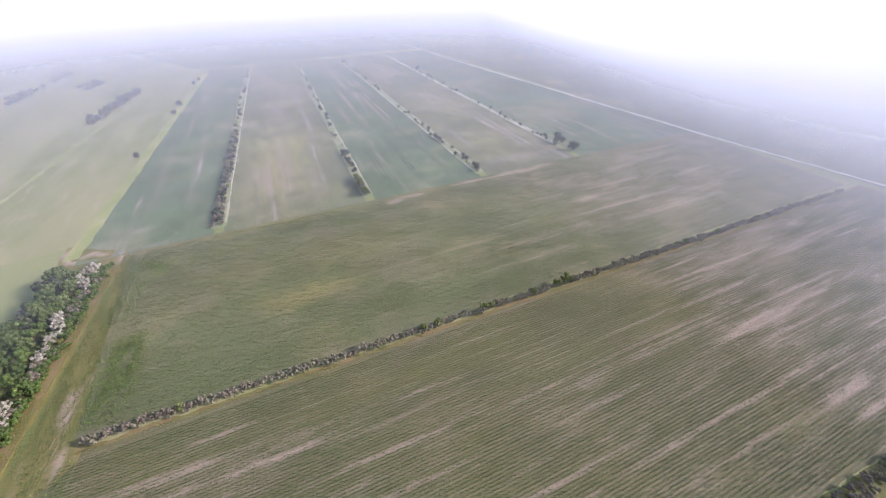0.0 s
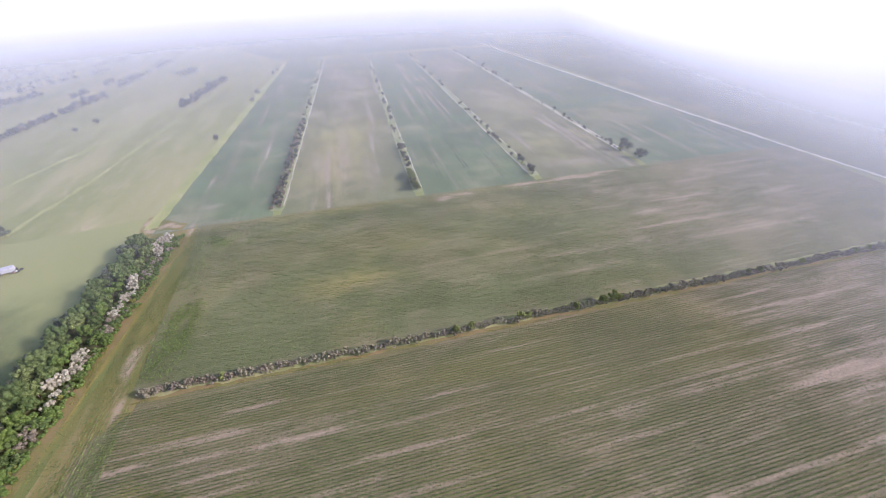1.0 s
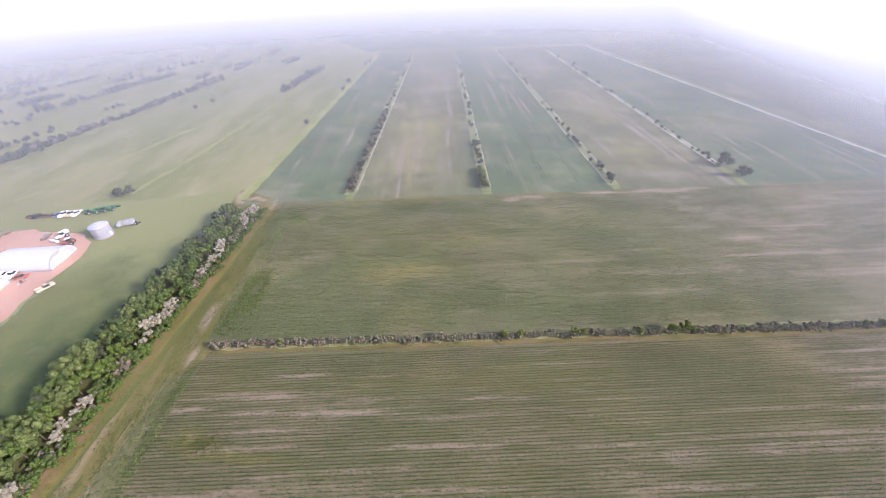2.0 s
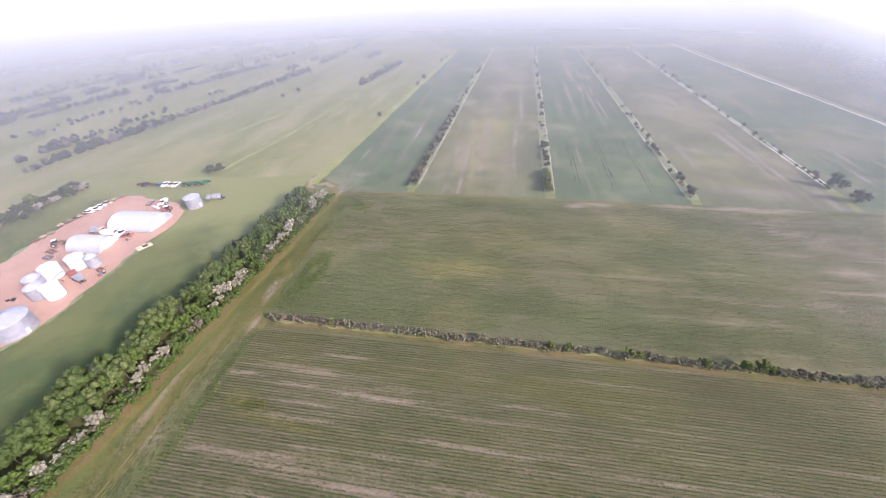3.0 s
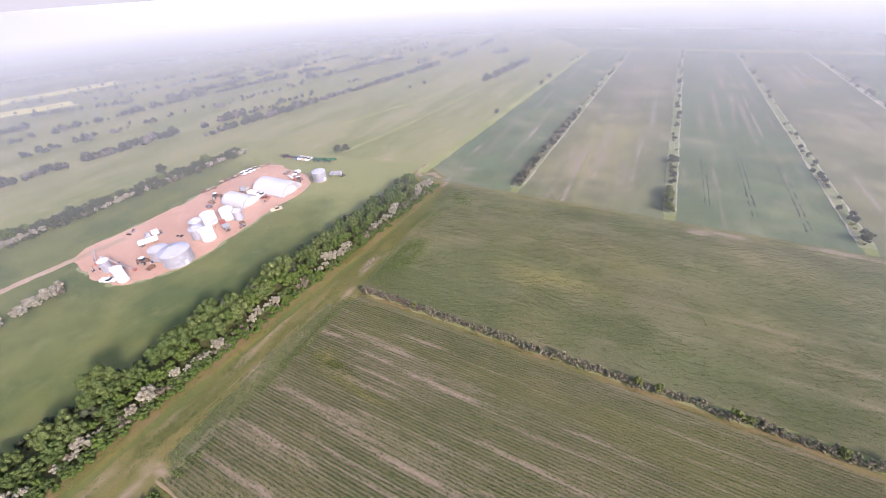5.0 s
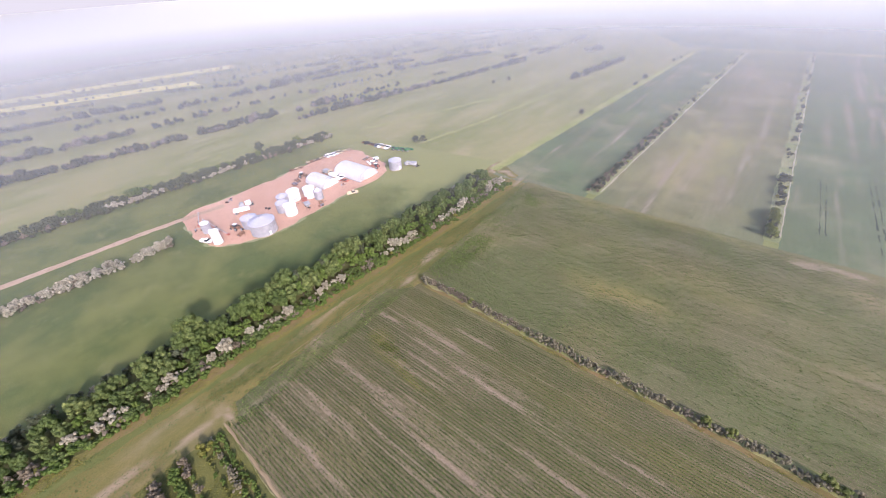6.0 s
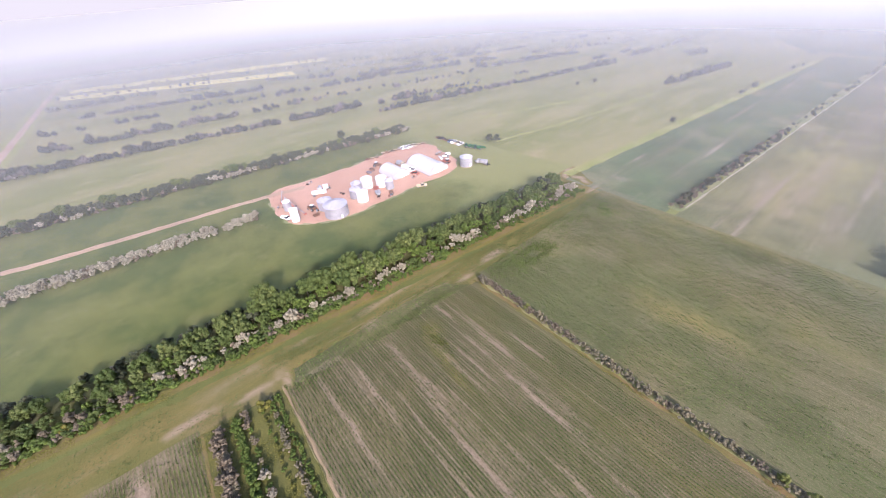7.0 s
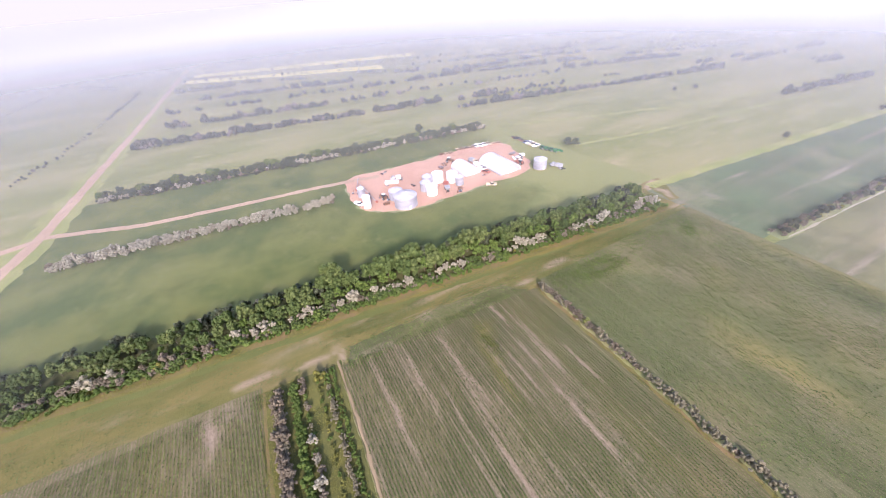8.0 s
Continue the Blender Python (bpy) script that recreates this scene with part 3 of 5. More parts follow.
sheet("field_west", ((-1500, -150), (-655, -20), (-560, 420), (-1300, 700)), 30, 30, 0.05, CROP_DARK, "distant blue-green field under haze", bare_strips(97, [], 0.75, 0.98), None, 6)
sheet("pale_field", ((140, 762), (192, 756), (194, 763), (142, 770)), 8, 2, 0.08, TRACK, "distant pale stubble patch", jitter=1)
for pts, w in ((((-196, 169), (-180, 208), (-149, 297), (-125, 420)), 2.6), (((-142, 172), (-131, 225), (-118, 335), (-100, 460)), 2.0)):
    ribbon("grass_line", pts, w, 0.07, LINEGRASS, "faint pale grass line across pasture", "grass strip", 3, 3.0)
tram_rng = random.Random(5)
for x, y0, y1 in ((48, 174, 222), (64.2, 169, 243), (80.4, 166, 221)):
    for off in (-0.9, 0.9):
        y = y0 + tram_rng.uniform(0, 4)
        while y < y1:
            run = tram_rng.uniform(4, 13)
            ribbon("tramline", ((x + off + 0.006 * (y - y0), y), (x + off + 0.006 * (y + run - y0), y + run)), 0.36, 0.09, TRAM, "dark wheel track through the crop", "track", 1.2, 0.8)
            y += run + tram_rng.uniform(0.8, 5)


# ---- trees and shrubs ----
def leafy(seed, height, radius, base, count, size, lumps, core=0.9, knob=1.0):
    """A crown: uneven lumps, each set with many small bent leaf sprays, with a rough core inside."""
    rng = np.random.default_rng(seed)
    mid = (height + base) / 2
    half = (height - base) / 2
    cs, rs = [], []
    for k in range(lumps):
        a, e = rng.uniform(0, 2 * np.pi), rng.uniform(-0.55, 0.95)
        q = rng.uniform(0.3, 0.72) if knob == 1.0 else rng.uniform(0.08, 0.9)
        w = np.sqrt(max(0.05, 1 - e * e * 0.8))
        cs.append((radius * q * w * np.cos(a), radius * q * w * np.sin(a), mid + half * (0.62 if knob == 1.0 else 0.75) * e))
        rs.append(knob * rng.uniform(0.34, 0.52) * min(radius, half * 1.25))
    cs, rs = np.array(cs), np.array(rs)
    pick = rng.integers(0, lumps, count)
    d = rng.normal(size=(count, 3))
    d[:, 2] = d[:, 2] * 0.9 + 0.25
    d /= np.linalg.norm(d, axis=1)[:, None]
    p = cs[pick] + d * (rs[pick] * rng.uniform(0.8, 1.12, count))[:, None]
    p[:, 2] = np.maximum(p[:, 2], base * 0.6 + 0.1)
    nrm = d + rng.normal(size=(count, 3)) * 0.3
    nrm /= np.linalg.norm(nrm, axis=1)[:, None]
    t = np.cross(nrm, rng.normal(size=(count, 3)))
    t /= np.linalg.norm(t, axis=1)[:, None]
    b = np.cross(nrm, t)
    s = size * rng.uniform(0.6, 1.35, count)[:, None]
    v0, v1 = p - t * s, p + t * s
    v2 = p + b * s * 0.8 - nrm * s * 0.35
    v3 = p - b * s * 0.8 - nrm * s * 0.35
    verts = np.stack([v0, v2, v1, v3], 1).reshape(-1, 3)
    i = np.arange(count) * 4
    faces = np.concatenate([np.stack([i, i + 1, i + 2], 1), np.stack([i, i + 2, i + 3], 1)]).tolist()
    verts = verts.tolist()
    ico = bmesh.new()
    bmesh.ops.create_icosphere(ico, subdivisions=1, radius=1)
    iv = np.array([v.co[:] for v in ico.verts])
    fi = [[v.index for v in f.verts] for f in ico.faces]
    ico.free()
    for c, r in zip(cs, rs):
        o = len(verts)
        verts += (c + iv * (r * core * rng.uniform(0.85, 1.1, (len(iv), 1)))).tolist()
        faces += [[o + x for x in f] for f in fi]
    return verts, faces


def trunk_mesh(seed, height, r, limbs):
    rng = random.Random(seed)
    bm = bmesh.new()
    top = Vector((rng.uniform(-0.3, 0.3), rng.uniform(-0.3, 0.3), height * 0.72))
    rod(bm, (0, 0, -0.1), top * 0.5, r, r * 0.7, 7)
    rod(bm, top * 0.5, top, r * 0.7, r * 0.25, 6)
    for k in range(limbs):
        a = rng.uniform(0, 6.28)
        z = height * rng.uniform(0.2, 0.5)
        q = height * rng.uniform(0.2, 0.32)
        rod(bm, top * (z / top.z), (q * math.cos(a), q * math.sin(a), z + q * 0.8), r * 0.45, r * 0.12, 5)
    me = bpy.data.meshes.new("trunk")
    bm.to_mesh(me)
    bm.free()
    me.materials.append(BARK)
    return me


PROTOS = {}


def kind_of_tree(key, variants, name, category, label, leaf, height, radius, base, count, size, lumps, trunk_r, crown="crown", knob=1.0):
    """Builds the variants of one kind once; plant() copies them. The first use of each variant is the built one itself."""
    made = []
    for k in range(variants):
        seed = sum(map(ord, key)) * 31 + k
        v, f = leafy(seed, height, radius, base, count, size, lumps, 0.9, knob)
        made.append((mesh_of(crown, v, f, leaf), trunk_mesh(seed, height, trunk_r, 4)))
    PROTOS[key] = (made, name, category, label, crown, [None] * variants)


plant_rng = random.Random(7)


def plant(key, x, y, scale=1.0, group="", label="", tall=1.0):
    made, name, category, text, crown, first = PROTOS[key]
    k = plant_rng.randrange(len(made))
    s = scale * plant_rng.uniform(0.88, 1.12)
    m = pose(x, y, 0, 0, 0, plant_rng.uniform(0, 360)) @ Matrix.Diagonal((s, s, s * tall * plant_rng.uniform(0.9, 1.1), 1))
    if first[k] is None:
        ob = new(name)
        part("trunk" if crown == "crown" else "stem", made[k][1], BARK, ob)
        part(crown, made[k][0], None, ob)
        tagged(ob, label or text, category, group)
        first[k] = ob
        ob.matrix_basis = m
        return ob
    ob = copy_thing(first[k], Matrix())
    ob.matrix_basis = m
    return tagged(ob, label or text, category, group)


kind_of_tree("green", 5, "broadleaf_tree", "tree", "broad green deciduous tree in the shelterbelt", LEAF, 7.5, 3.5, 0.7, 1500, 0.27, 38, 0.17, "crown", 0.56)
kind_of_tree("bright", 3, "young_tree", "tree", "bright green young tree in the shelterbelt", LEAF_BRIGHT, 6.0, 2.5, 0.7, 900, 0.24, 26, 0.13, "crown", 0.6)
kind_of_tree("dark", 3, "bushy_tree", "tree", "dark green bushy tree in a row", LEAF_DARK, 6.0, 2.8, 0.15, 700, 0.3, 20, 0.15, "crown", 0.66)
kind_of_tree("silver", 4, "silver_bush", "bush", "silvery white-leaved bush in a row", LEAF_SILVER, 4.0, 2.1, 0.5, 560, 0.19, 26, 0.08, "foliage", 0.55)
kind_of_tree("dry", 3, "dry_bush", "bush", "half-bare brownish twiggy bush", LEAF_DRY, 3.0, 1.7, 0.3, 380, 0.18, 18, 0.06, "foliage", 0.62)
kind_of_tree("grey", 4, "hedge_shrub", "shrub", "low grey-green hedge shrub", LEAF_GREY, 2.0, 1.45, 0.15, 300, 0.17, 15, 0.05, "foliage", 0.66)
kind_of_tree("low", 3, "undergrowth_shrub", "shrub", "low green undergrowth shrub", LEAF_BRIGHT, 1.6, 1.5, 0.1, 220, 0.22, 7, 0.04, "foliage")
kind_of_tree("yellow", 3, "weedy_shrub", "shrub", "yellow-green weedy shrub in rank grass", LEAF_YELLOW, 1.5, 1.2, 0.1, 180, 0.2, 6, 0.04, "foliage")

kind_of_tree("olive", 3, "hedge_tree", "tree", "small olive-green tree rising from the hedge", LEAF_OLIVE, 4.2, 1.5, 0.4, 420, 0.2, 18, 0.08, "crown", 0.66)
kind_of_tree("line", 4, "grass_line_shrub", "shrub", "grey-green shrub on a grass line, paled like haze", LEAF_HAZE_GREY, 2.4, 1.5, 0.15, 200, 0.24, 8, 0.05, "foliage")
kind_of_tree("linetree", 3, "grass_line_tree", "tree", "grey-green tree on a grass line, paled like haze", LEAF_HAZE_GREY, 5.5, 2.5, 0.4, 380, 0.33, 10, 0.13)

R = random.Random(12)
# shelterbelt: undergrowth, silvery and dry bushes, two lines of green trees, a darker line on the far side
BELT = "shelterbelt beside the meadow"


def swell(y):
    """How tall the belt stands at y: tallest in its middle stretch."""
    return 0.78 + 0.34 * math.exp(-((y - 48) / 30) ** 2) + 0.22 * math.exp(-((y - 118) / 26) ** 2) - (0.08 if y < -5 else 0.0)


y = 150.5
while y > -98:
    e = edge_x(y)
    plant("low", e - R.uniform(0.2, 1.6), y + R.uniform(-1, 1), R.uniform(0.75, 1.3), BELT)
    if R.random() < 0.45:
        plant("low" if R.random() < 0.6 else "yellow", e - R.uniform(2.2, 3.4), y, R.uniform(0.9, 1.4), BELT)
    y -= 2.3


def joined(name, leaf, label, spots, seed, height, radius, count, size, lumps, category):
    """Many small shrubs that nobody could count, as one mesh; spots are x, y, scale."""
    kinds = [leafy(seed + k, height, radius, 0.1, count, size, lumps) for k in range(4)]
    kinds = [(np.array(v), np.array(f)) for v, f in kinds]
    vs, fs, n = [], [], 0
    for x, y, q in spots:
        v, f = kinds[R.randrange(4)]
        a = R.uniform(0, 6.28)
        c, d = math.cos(a) * q, math.sin(a) * q
        vs.append(np.stack([x + c * v[:, 0] - d * v[:, 1], y + d * v[:, 0] + c * v[:, 1], q * v[:, 2]], 1))
        fs.append(f + n)
        n += len(v)
    me = mesh_of(name, np.concatenate(vs).tolist(), np.concatenate(fs).tolist(), leaf)
    return tagged(new(name, me), label, category, kind="stuff")


spots = []
for k in range(430):
    y = R.uniform(-98, 150)
    spots.append((edge_x(y) - R.uniform(1.6, 7.5), y, R.uniform(0.75, 1.35)))
joined("undergrowth", LEAF, "dense low green undergrowth inside the shelterbelt", spots, 610, 1.7, 1.4, 130, 0.24, 6, "undergrowth")
spots = []
for k in range(130):
    y = R.uniform(-98, 150)
    spots.append((edge_x(y) - R.uniform(2.0, 5.5), y, R.uniform(0.7, 1.2)))
joined("dry_undergrowth", LEAF_DRY, "dry twiggy undergrowth inside the shelterbelt", spots, 640, 1.9, 1.3, 130, 0.2, 6, "undergrowth")
y = 150.0
while y > -98:
    c = R.random()
    run = float(vnoise(y / 13, 4.4, 23))
    k = "silver" if c < 0.16 + 0.65 * smooth(np.array(run), 0.42, 0.72) else "dry" if c < 0.66 else "low" if c < 0.85 else "bright"
    plant(k, edge_x(y) - 4.6 + R.uniform(-1.0, 1.0), y, R.uniform(0.6, 1.1) * (0.55 if k == "bright" else 1.3 if k == "low" else 1.0), BELT, "", R.uniform(0.8, 1.25))
    y -= R.uniform(2.2, 3.4)
y = 149.0
while y > -98:
    e, w = edge_x(y), swell(y)
    plant("green" if R.random() < 0.6 else "bright", e - 8.2 + R.uniform(-1.0, 1.0), y, R.uniform(0.72, 1.0) * w, BELT, "", 1.06)
    plant("green" if R.random() < 0.88 else "dark", e - 12.6 + R.uniform(-1.0, 1.0), y + R.uniform(-1.5, 1.5), R.uniform(0.85, 1.12) * w, BELT, "", 1.14)
    c = R.random()
    if c < 0.9:
        plant("dark" if c < 0.68 else "silver", e - 16.8 + R.uniform(-0.9, 0.9), y + R.uniform(-1.5, 1.5), R.uniform(0.6, 0.9), BELT)
    y -= R.uniform(3.3, 4.3)
plant("green", -92.5, 14.5, 1.35, BELT, "tall broad green tree standing out of the shelterbelt")
plant("silver", -82.0, 18.0, 1.25, BELT, "rounded silvery bush at the belt's edge")
for y in (139, 143, 147, 150):
    plant("silver", edge_x(y) - R.uniform(3, 9), y, R.uniform(0.9, 1.1), BELT)

# hedge between the two near fields
HEDGE = "hedge between two fields"
x = -55.4
while x < 240:
    yy = 74.2 - 0.012 * (x + 57)
    c = R.random()
    plant("dry" if (x < -10 and c < 0.35) or c < 0.12 else "grey", x, yy + R.uniform(-0.5, 0.5), R.uniform(0.85, 1.25) * (0.72 if (x < -10 and c < 0.35) or c < 0.12 else 1.0), HEDGE)
    x += R.uniform(1.5, 2.1)
for x, s in ((-36, 0.5), (28, 0.65), (32.5, 0.65), (48, 0.78), (50.5, 0.74), (66.7, 0.68), (76, 0.8), (79.5, 0.82), (82, 0.65), (131, 0.5), (136, 0.5), (154, 0.5), (178, 0.55), (184, 0.5), (110, 0.4), (215, 0.4)):
    plant("olive", x, 74 - 0.012 * (x + 57), 1.3 * s, HEDGE)
# shrub plot between the near and the south field
PLOT = "shrub plot between fields"
for off, keys, gap, s in ((-9.6, ("dry", "grey", "dry"), 1.1, 0.85), (-10.9, ("grey", "dry"), 1.4, 0.7), (-5.9, ("low",), 0.95, 0.95), (-3.4, ("dry", "grey", "dry", "low"), 1.7, 0.62), (0.3, ("yellow", "yellow", "low"), 2.0, 0.55), (2.6, ("grey", "grey", "low"), 1.3, 0.72), (4.3, ("low",), 1.2, 0.62)):
    x = -59.8 + (1.0 if off < -4 else 0)
    while x < (-8 if off < 2 else 130):
        k = keys[R.randrange(len(keys))] if x < 20 else ("dry", "grey", "dry")[R.randrange(3)]
        plant(k, x, off - 0.045 * (x + 60) + R.uniform(-0.3, 0.3), s * R.uniform(0.75, 1.2) * (0.8 if k == "silver" else 1), PLOT)
        x += gap * R.uniform(0.8, 1.3) * (1.0 if x < -8 else 2.2)
for x, y, q in ((-31.7, -4.8, 0.8), (-42, -4.4, 0.75), (-37.3, -4.6, 0.6)):
    plant("silver", x, y, q, PLOT)
plant("yellow", -58.8, 1.0, 1.7, PLOT, "large yellow-green bush at the plot's corner")
# silvery row south of the yard
y = -81.0
while y < 31:
    for off in (-1.6, 1.4):
        c = R.random()
        if not 9 < y < 17 or c < 0.45:
            plant("silver" if c < 0.78 else "dry" if c < 0.95 else "grey", -158.5 + 0.09 * y + off + R.uniform(-1.0, 1.0), y + R.uniform(-0.8, 0.8), R.uniform(0.8, 1.15), "silvery bush row beside the driveway")
    y += R.uniform(1.9, 2.7)
# mixed row west of the yard
y = -76.0
while y < 148:
    xw = -222.5 + 0.125 * y
    c = R.random()
    plant("dark" if c < 0.85 else "green", xw + R.uniform(-1.5, 1.5) - 3, y, R.uniform(0.6, 0.85), "mixed tree row west of the farmyard")
    plant("dark" if c < 0.6 else "silver", xw + R.uniform(-1, 1), y + R.uniform(-1, 1), R.uniform(0.55, 0.8), "mixed tree row west of the farmyard")
    c = float(vnoise(y / 14, 8.8, 29))
    plant("silver" if c > 0.42 and R.random() < 0.7 else "dry" if R.random() < 0.35 else "dark", xw + 3.2 + R.uniform(-1, 1), y + 1, R.uniform(0.65, 1.0), "mixed tree row west of the farmyard")
    y += R.uniform(2.4, 3.4)
spots = []
for k in range(230):
    y = R.uniform(-76, 148)
    spots.append((-222.5 + 0.125 * y + R.uniform(-5.5, 5.0), y, R.uniform(0.9, 1.5)))
joined("row_undergrowth", LEAF_HAZE_GREY, "low haze-grey shrubs under the mixed tree row", spots, 660, 1.8, 1.5, 120, 0.26, 6, "undergrowth")
plant("dark", -221, 108, 1.3, "", "dark spreading tree beside the mixed row")
# grass lines north: shrubs and small trees
LINES = "shrubs on the grass lines"
for i, dense, far in ((1, 290, 540), (2, 235, 540), (3, 235, 540), (4, 182, 540)):
    x0, y0, x1, y1 = STRIPS[i]
    y = y0 + 2
    while y < far:
        xx = x0 + (x1 - x0) * (y - y0) / (y1 - y0)
        if y < dense and (i == 1 or R.random() < 0.8):
            for off in ((-1.6, 0.6) if i == 1 else (-1.1, 0.9) if i == 2 else (0.0,)):
                k = ("dry", "yellow", "line", "dry", "line")[R.randrange(5)] if i == 1 else ("line", "linetree", "line", "yellow", "line", "yellow")[R.randrange(6)]
                plant(k, xx + off + R.uniform(-1.0, 0.6), y + R.uniform(-0.8, 0.8), R.uniform(0.5, 0.75) * (1.5 if k in ("line", "yellow") else 1.1 if k == "dry" else 0.8), LINES)
            y += R.uniform(2.0, 3.2)
        else:
            k = ("line", "line", "linetree")[R.randrange(3)]
            plant(k, xx + R.uniform(-1.6, 1.6), y, R.uniform(0.3, 0.8) * (0.85 if k == "linetree" else 1.2), LINES)
            y += R.uniform(1.8, 4.5) if R.random() < 0.6 else R.uniform(7, 18)
for x, y, s in ((33.5, 165.5, 0.5), (32.5, 171, 0.42), (33.5, 178, 0.4), (94.5, 166, 0.65), (96, 168, 0.55), (93.5, 190, 0.5), (94, 222, 0.6), (92, 226, 0.55), (158.5, 180, 1.15), (159.5, 166.5, 1.05), (161.5, 178.5, 0.8), (162.5, 167, 0.75), (157.5, 425, 0.9), (94, 434, 0.9), (36, 323, 0.6), (37, 388, 0.7)):
    plant("dark" if y < 190 and x > 60 else "green" if y < 190 else "linetree", x, y, s, "", "solitary dark green tree on a grass line")
y = 164.5
while y < 186:
    plant("olive" if R.random() < 0.5 else "line", 33.6 + R.uniform(-1.2, 1.4), y, R.uniform(0.8, 1.25), LINES, "bushy olive-green shrub at the grass line's end")
    y += R.uniform(1.2, 2.0)
for x, y, s in ((-79, 268, 0.7), (-69.5, 356, 0.85), (-69, 382, 0.9), (-65, 465, 0.7), (-62, 480, 0.6), (-174, 332, 0.85), (-181, 316, 0.6), (-144, 169, 0.8), (-141, 172, 0.7), (-147, 171, 0.6)):
    plant("linetree" if y > 200 else "dark", x, y, s * 1.1, "", "solitary dark tree in the open pasture")


# ---- farmyard ----
def grain_bin(x, y, r, wall, rise, body, roof, label, turn=0.0, segs=36):
    """A round ribbed bin: wall rings, conical roof with ribs and a cap, door, ladder, foundation."""
    ob = thing("grain_bin", x, y, turn, label, "grain bin", "grain bins in the farmyard")
    bm = bmesh.new()
    lathe(bm, ((r + 0.25, 0.0), (r + 0.25, 0.25)), segs)
    part("foundation", bm, HAY, ob, "pale concrete ring foundation")
    bm = bmesh.new()
    prof, z = [(r, 0.25)], 0.25
    while z < wall - 0.4:
        prof += [(r + 0.03, z + 0.02), (r + 0.03, z + 0.42), (r, z + 0.45)]
        z += 0.45
    prof.append((r, wall))
    lathe(bm, prof, segs)
    part("wall", bm, body, ob)
    bm = bmesh.new()
    lathe(bm, ((r + 0.18, wall - 0.05), (r + 0.18, wall + 0.05), (0.45, wall + rise), (0.42, wall + rise + 0.02)), segs)
    top = part("roof", bm, roof, ob)
    bm = bmesh.new()
    rod(bm, (r + 0.15, 0, wall + 0.08), (0.5, 0, wall + rise + 0.03), 0.045, None, 4)
    rib = part("rib", bm, roof, top)
    for k in range(1, 12):
        ob2 = new("rib", rib.data)
        ob2.parent = top
        ob2.matrix_basis = pose(0, 0, 0, 0, 0, 30 * k)
    bm = bmesh.new()
    lathe(bm, ((0.5, wall + rise - 0.05), (0.5, wall + rise + 0.22), (0.2, wall + rise + 0.36)), 14)
    part("cap", bm, GREYPAINT, top, "grey filler cap")
    bm = bmesh.new()
    box(bm, r + 0.03, 0, 0.4, 0.12, 0.9, 1.7, 0.03)
    part("door", bm, PANEL, ob, "pale sheet-metal door")
    bm = bmesh.new()
    for s in (-0.2, 0.2):
        rod(bm, (s, -r - 0.15, 0.3), (s, -r - 0.15, wall + 0.1), 0.03, None, 5)
    k = 0.5
    while k < wall:
        rod(bm, (-0.2, -r - 0.15, k), (0.2, -r - 0.15, k), 0.02, None, 4)
        k += 0.35
    part("ladder", bm, GREYPAINT, ob, "thin steel ladder")
    return ob


grain_bin(-133.5, 59.3, 5.3, 5.4, 1.7, GALV, GALV_ROOF, "large ribbed galvanised grain bin with conical roof")
grain_bin(-142.4, 58.0, 3.3, 4.6, 1.2, GALV, GALV_ROOF, "medium galvanised grain bin behind a larger one")
for x, y, r, w, white in ((-136.0, 74.3, 2.7, 4.9, 1), (-141.7, 73.6, 2.6, 4.6, 0), (-147.2, 77.4, 2.6, 4.6, 0), (-147.0, 83.2, 2.9, 5.0, 1), (-142.8, 89.3, 2.8, 5.0, 1), (-137.4, 90.6, 2.0, 4.4, 0)):
    grain_bin(x, y, r, w, 1.3, WHITE_STEEL if white else GALV, WHITE_STEEL if white else GALV_ROOF, ("small galvanised steel grain bin in a cluster", "small sunlit white grain bin in a cluster")[white], 20 * x)
grain_bin(-129.5, 135.6, 3.4, 5.0, 1.4, GALV, GALV_ROOF, "lone galvanised grain bin at the yard's end")
for x, y in ((-154.0, 44.4), (-141.8, 43.2)):
    grain_bin(x, y, 1.75, 4.8 if x < -150 else 5.9, 1.0, GALV if x < -150 else WHITE_STEEL, WHITE_STEEL, "small white grain bin with a filling pipe")


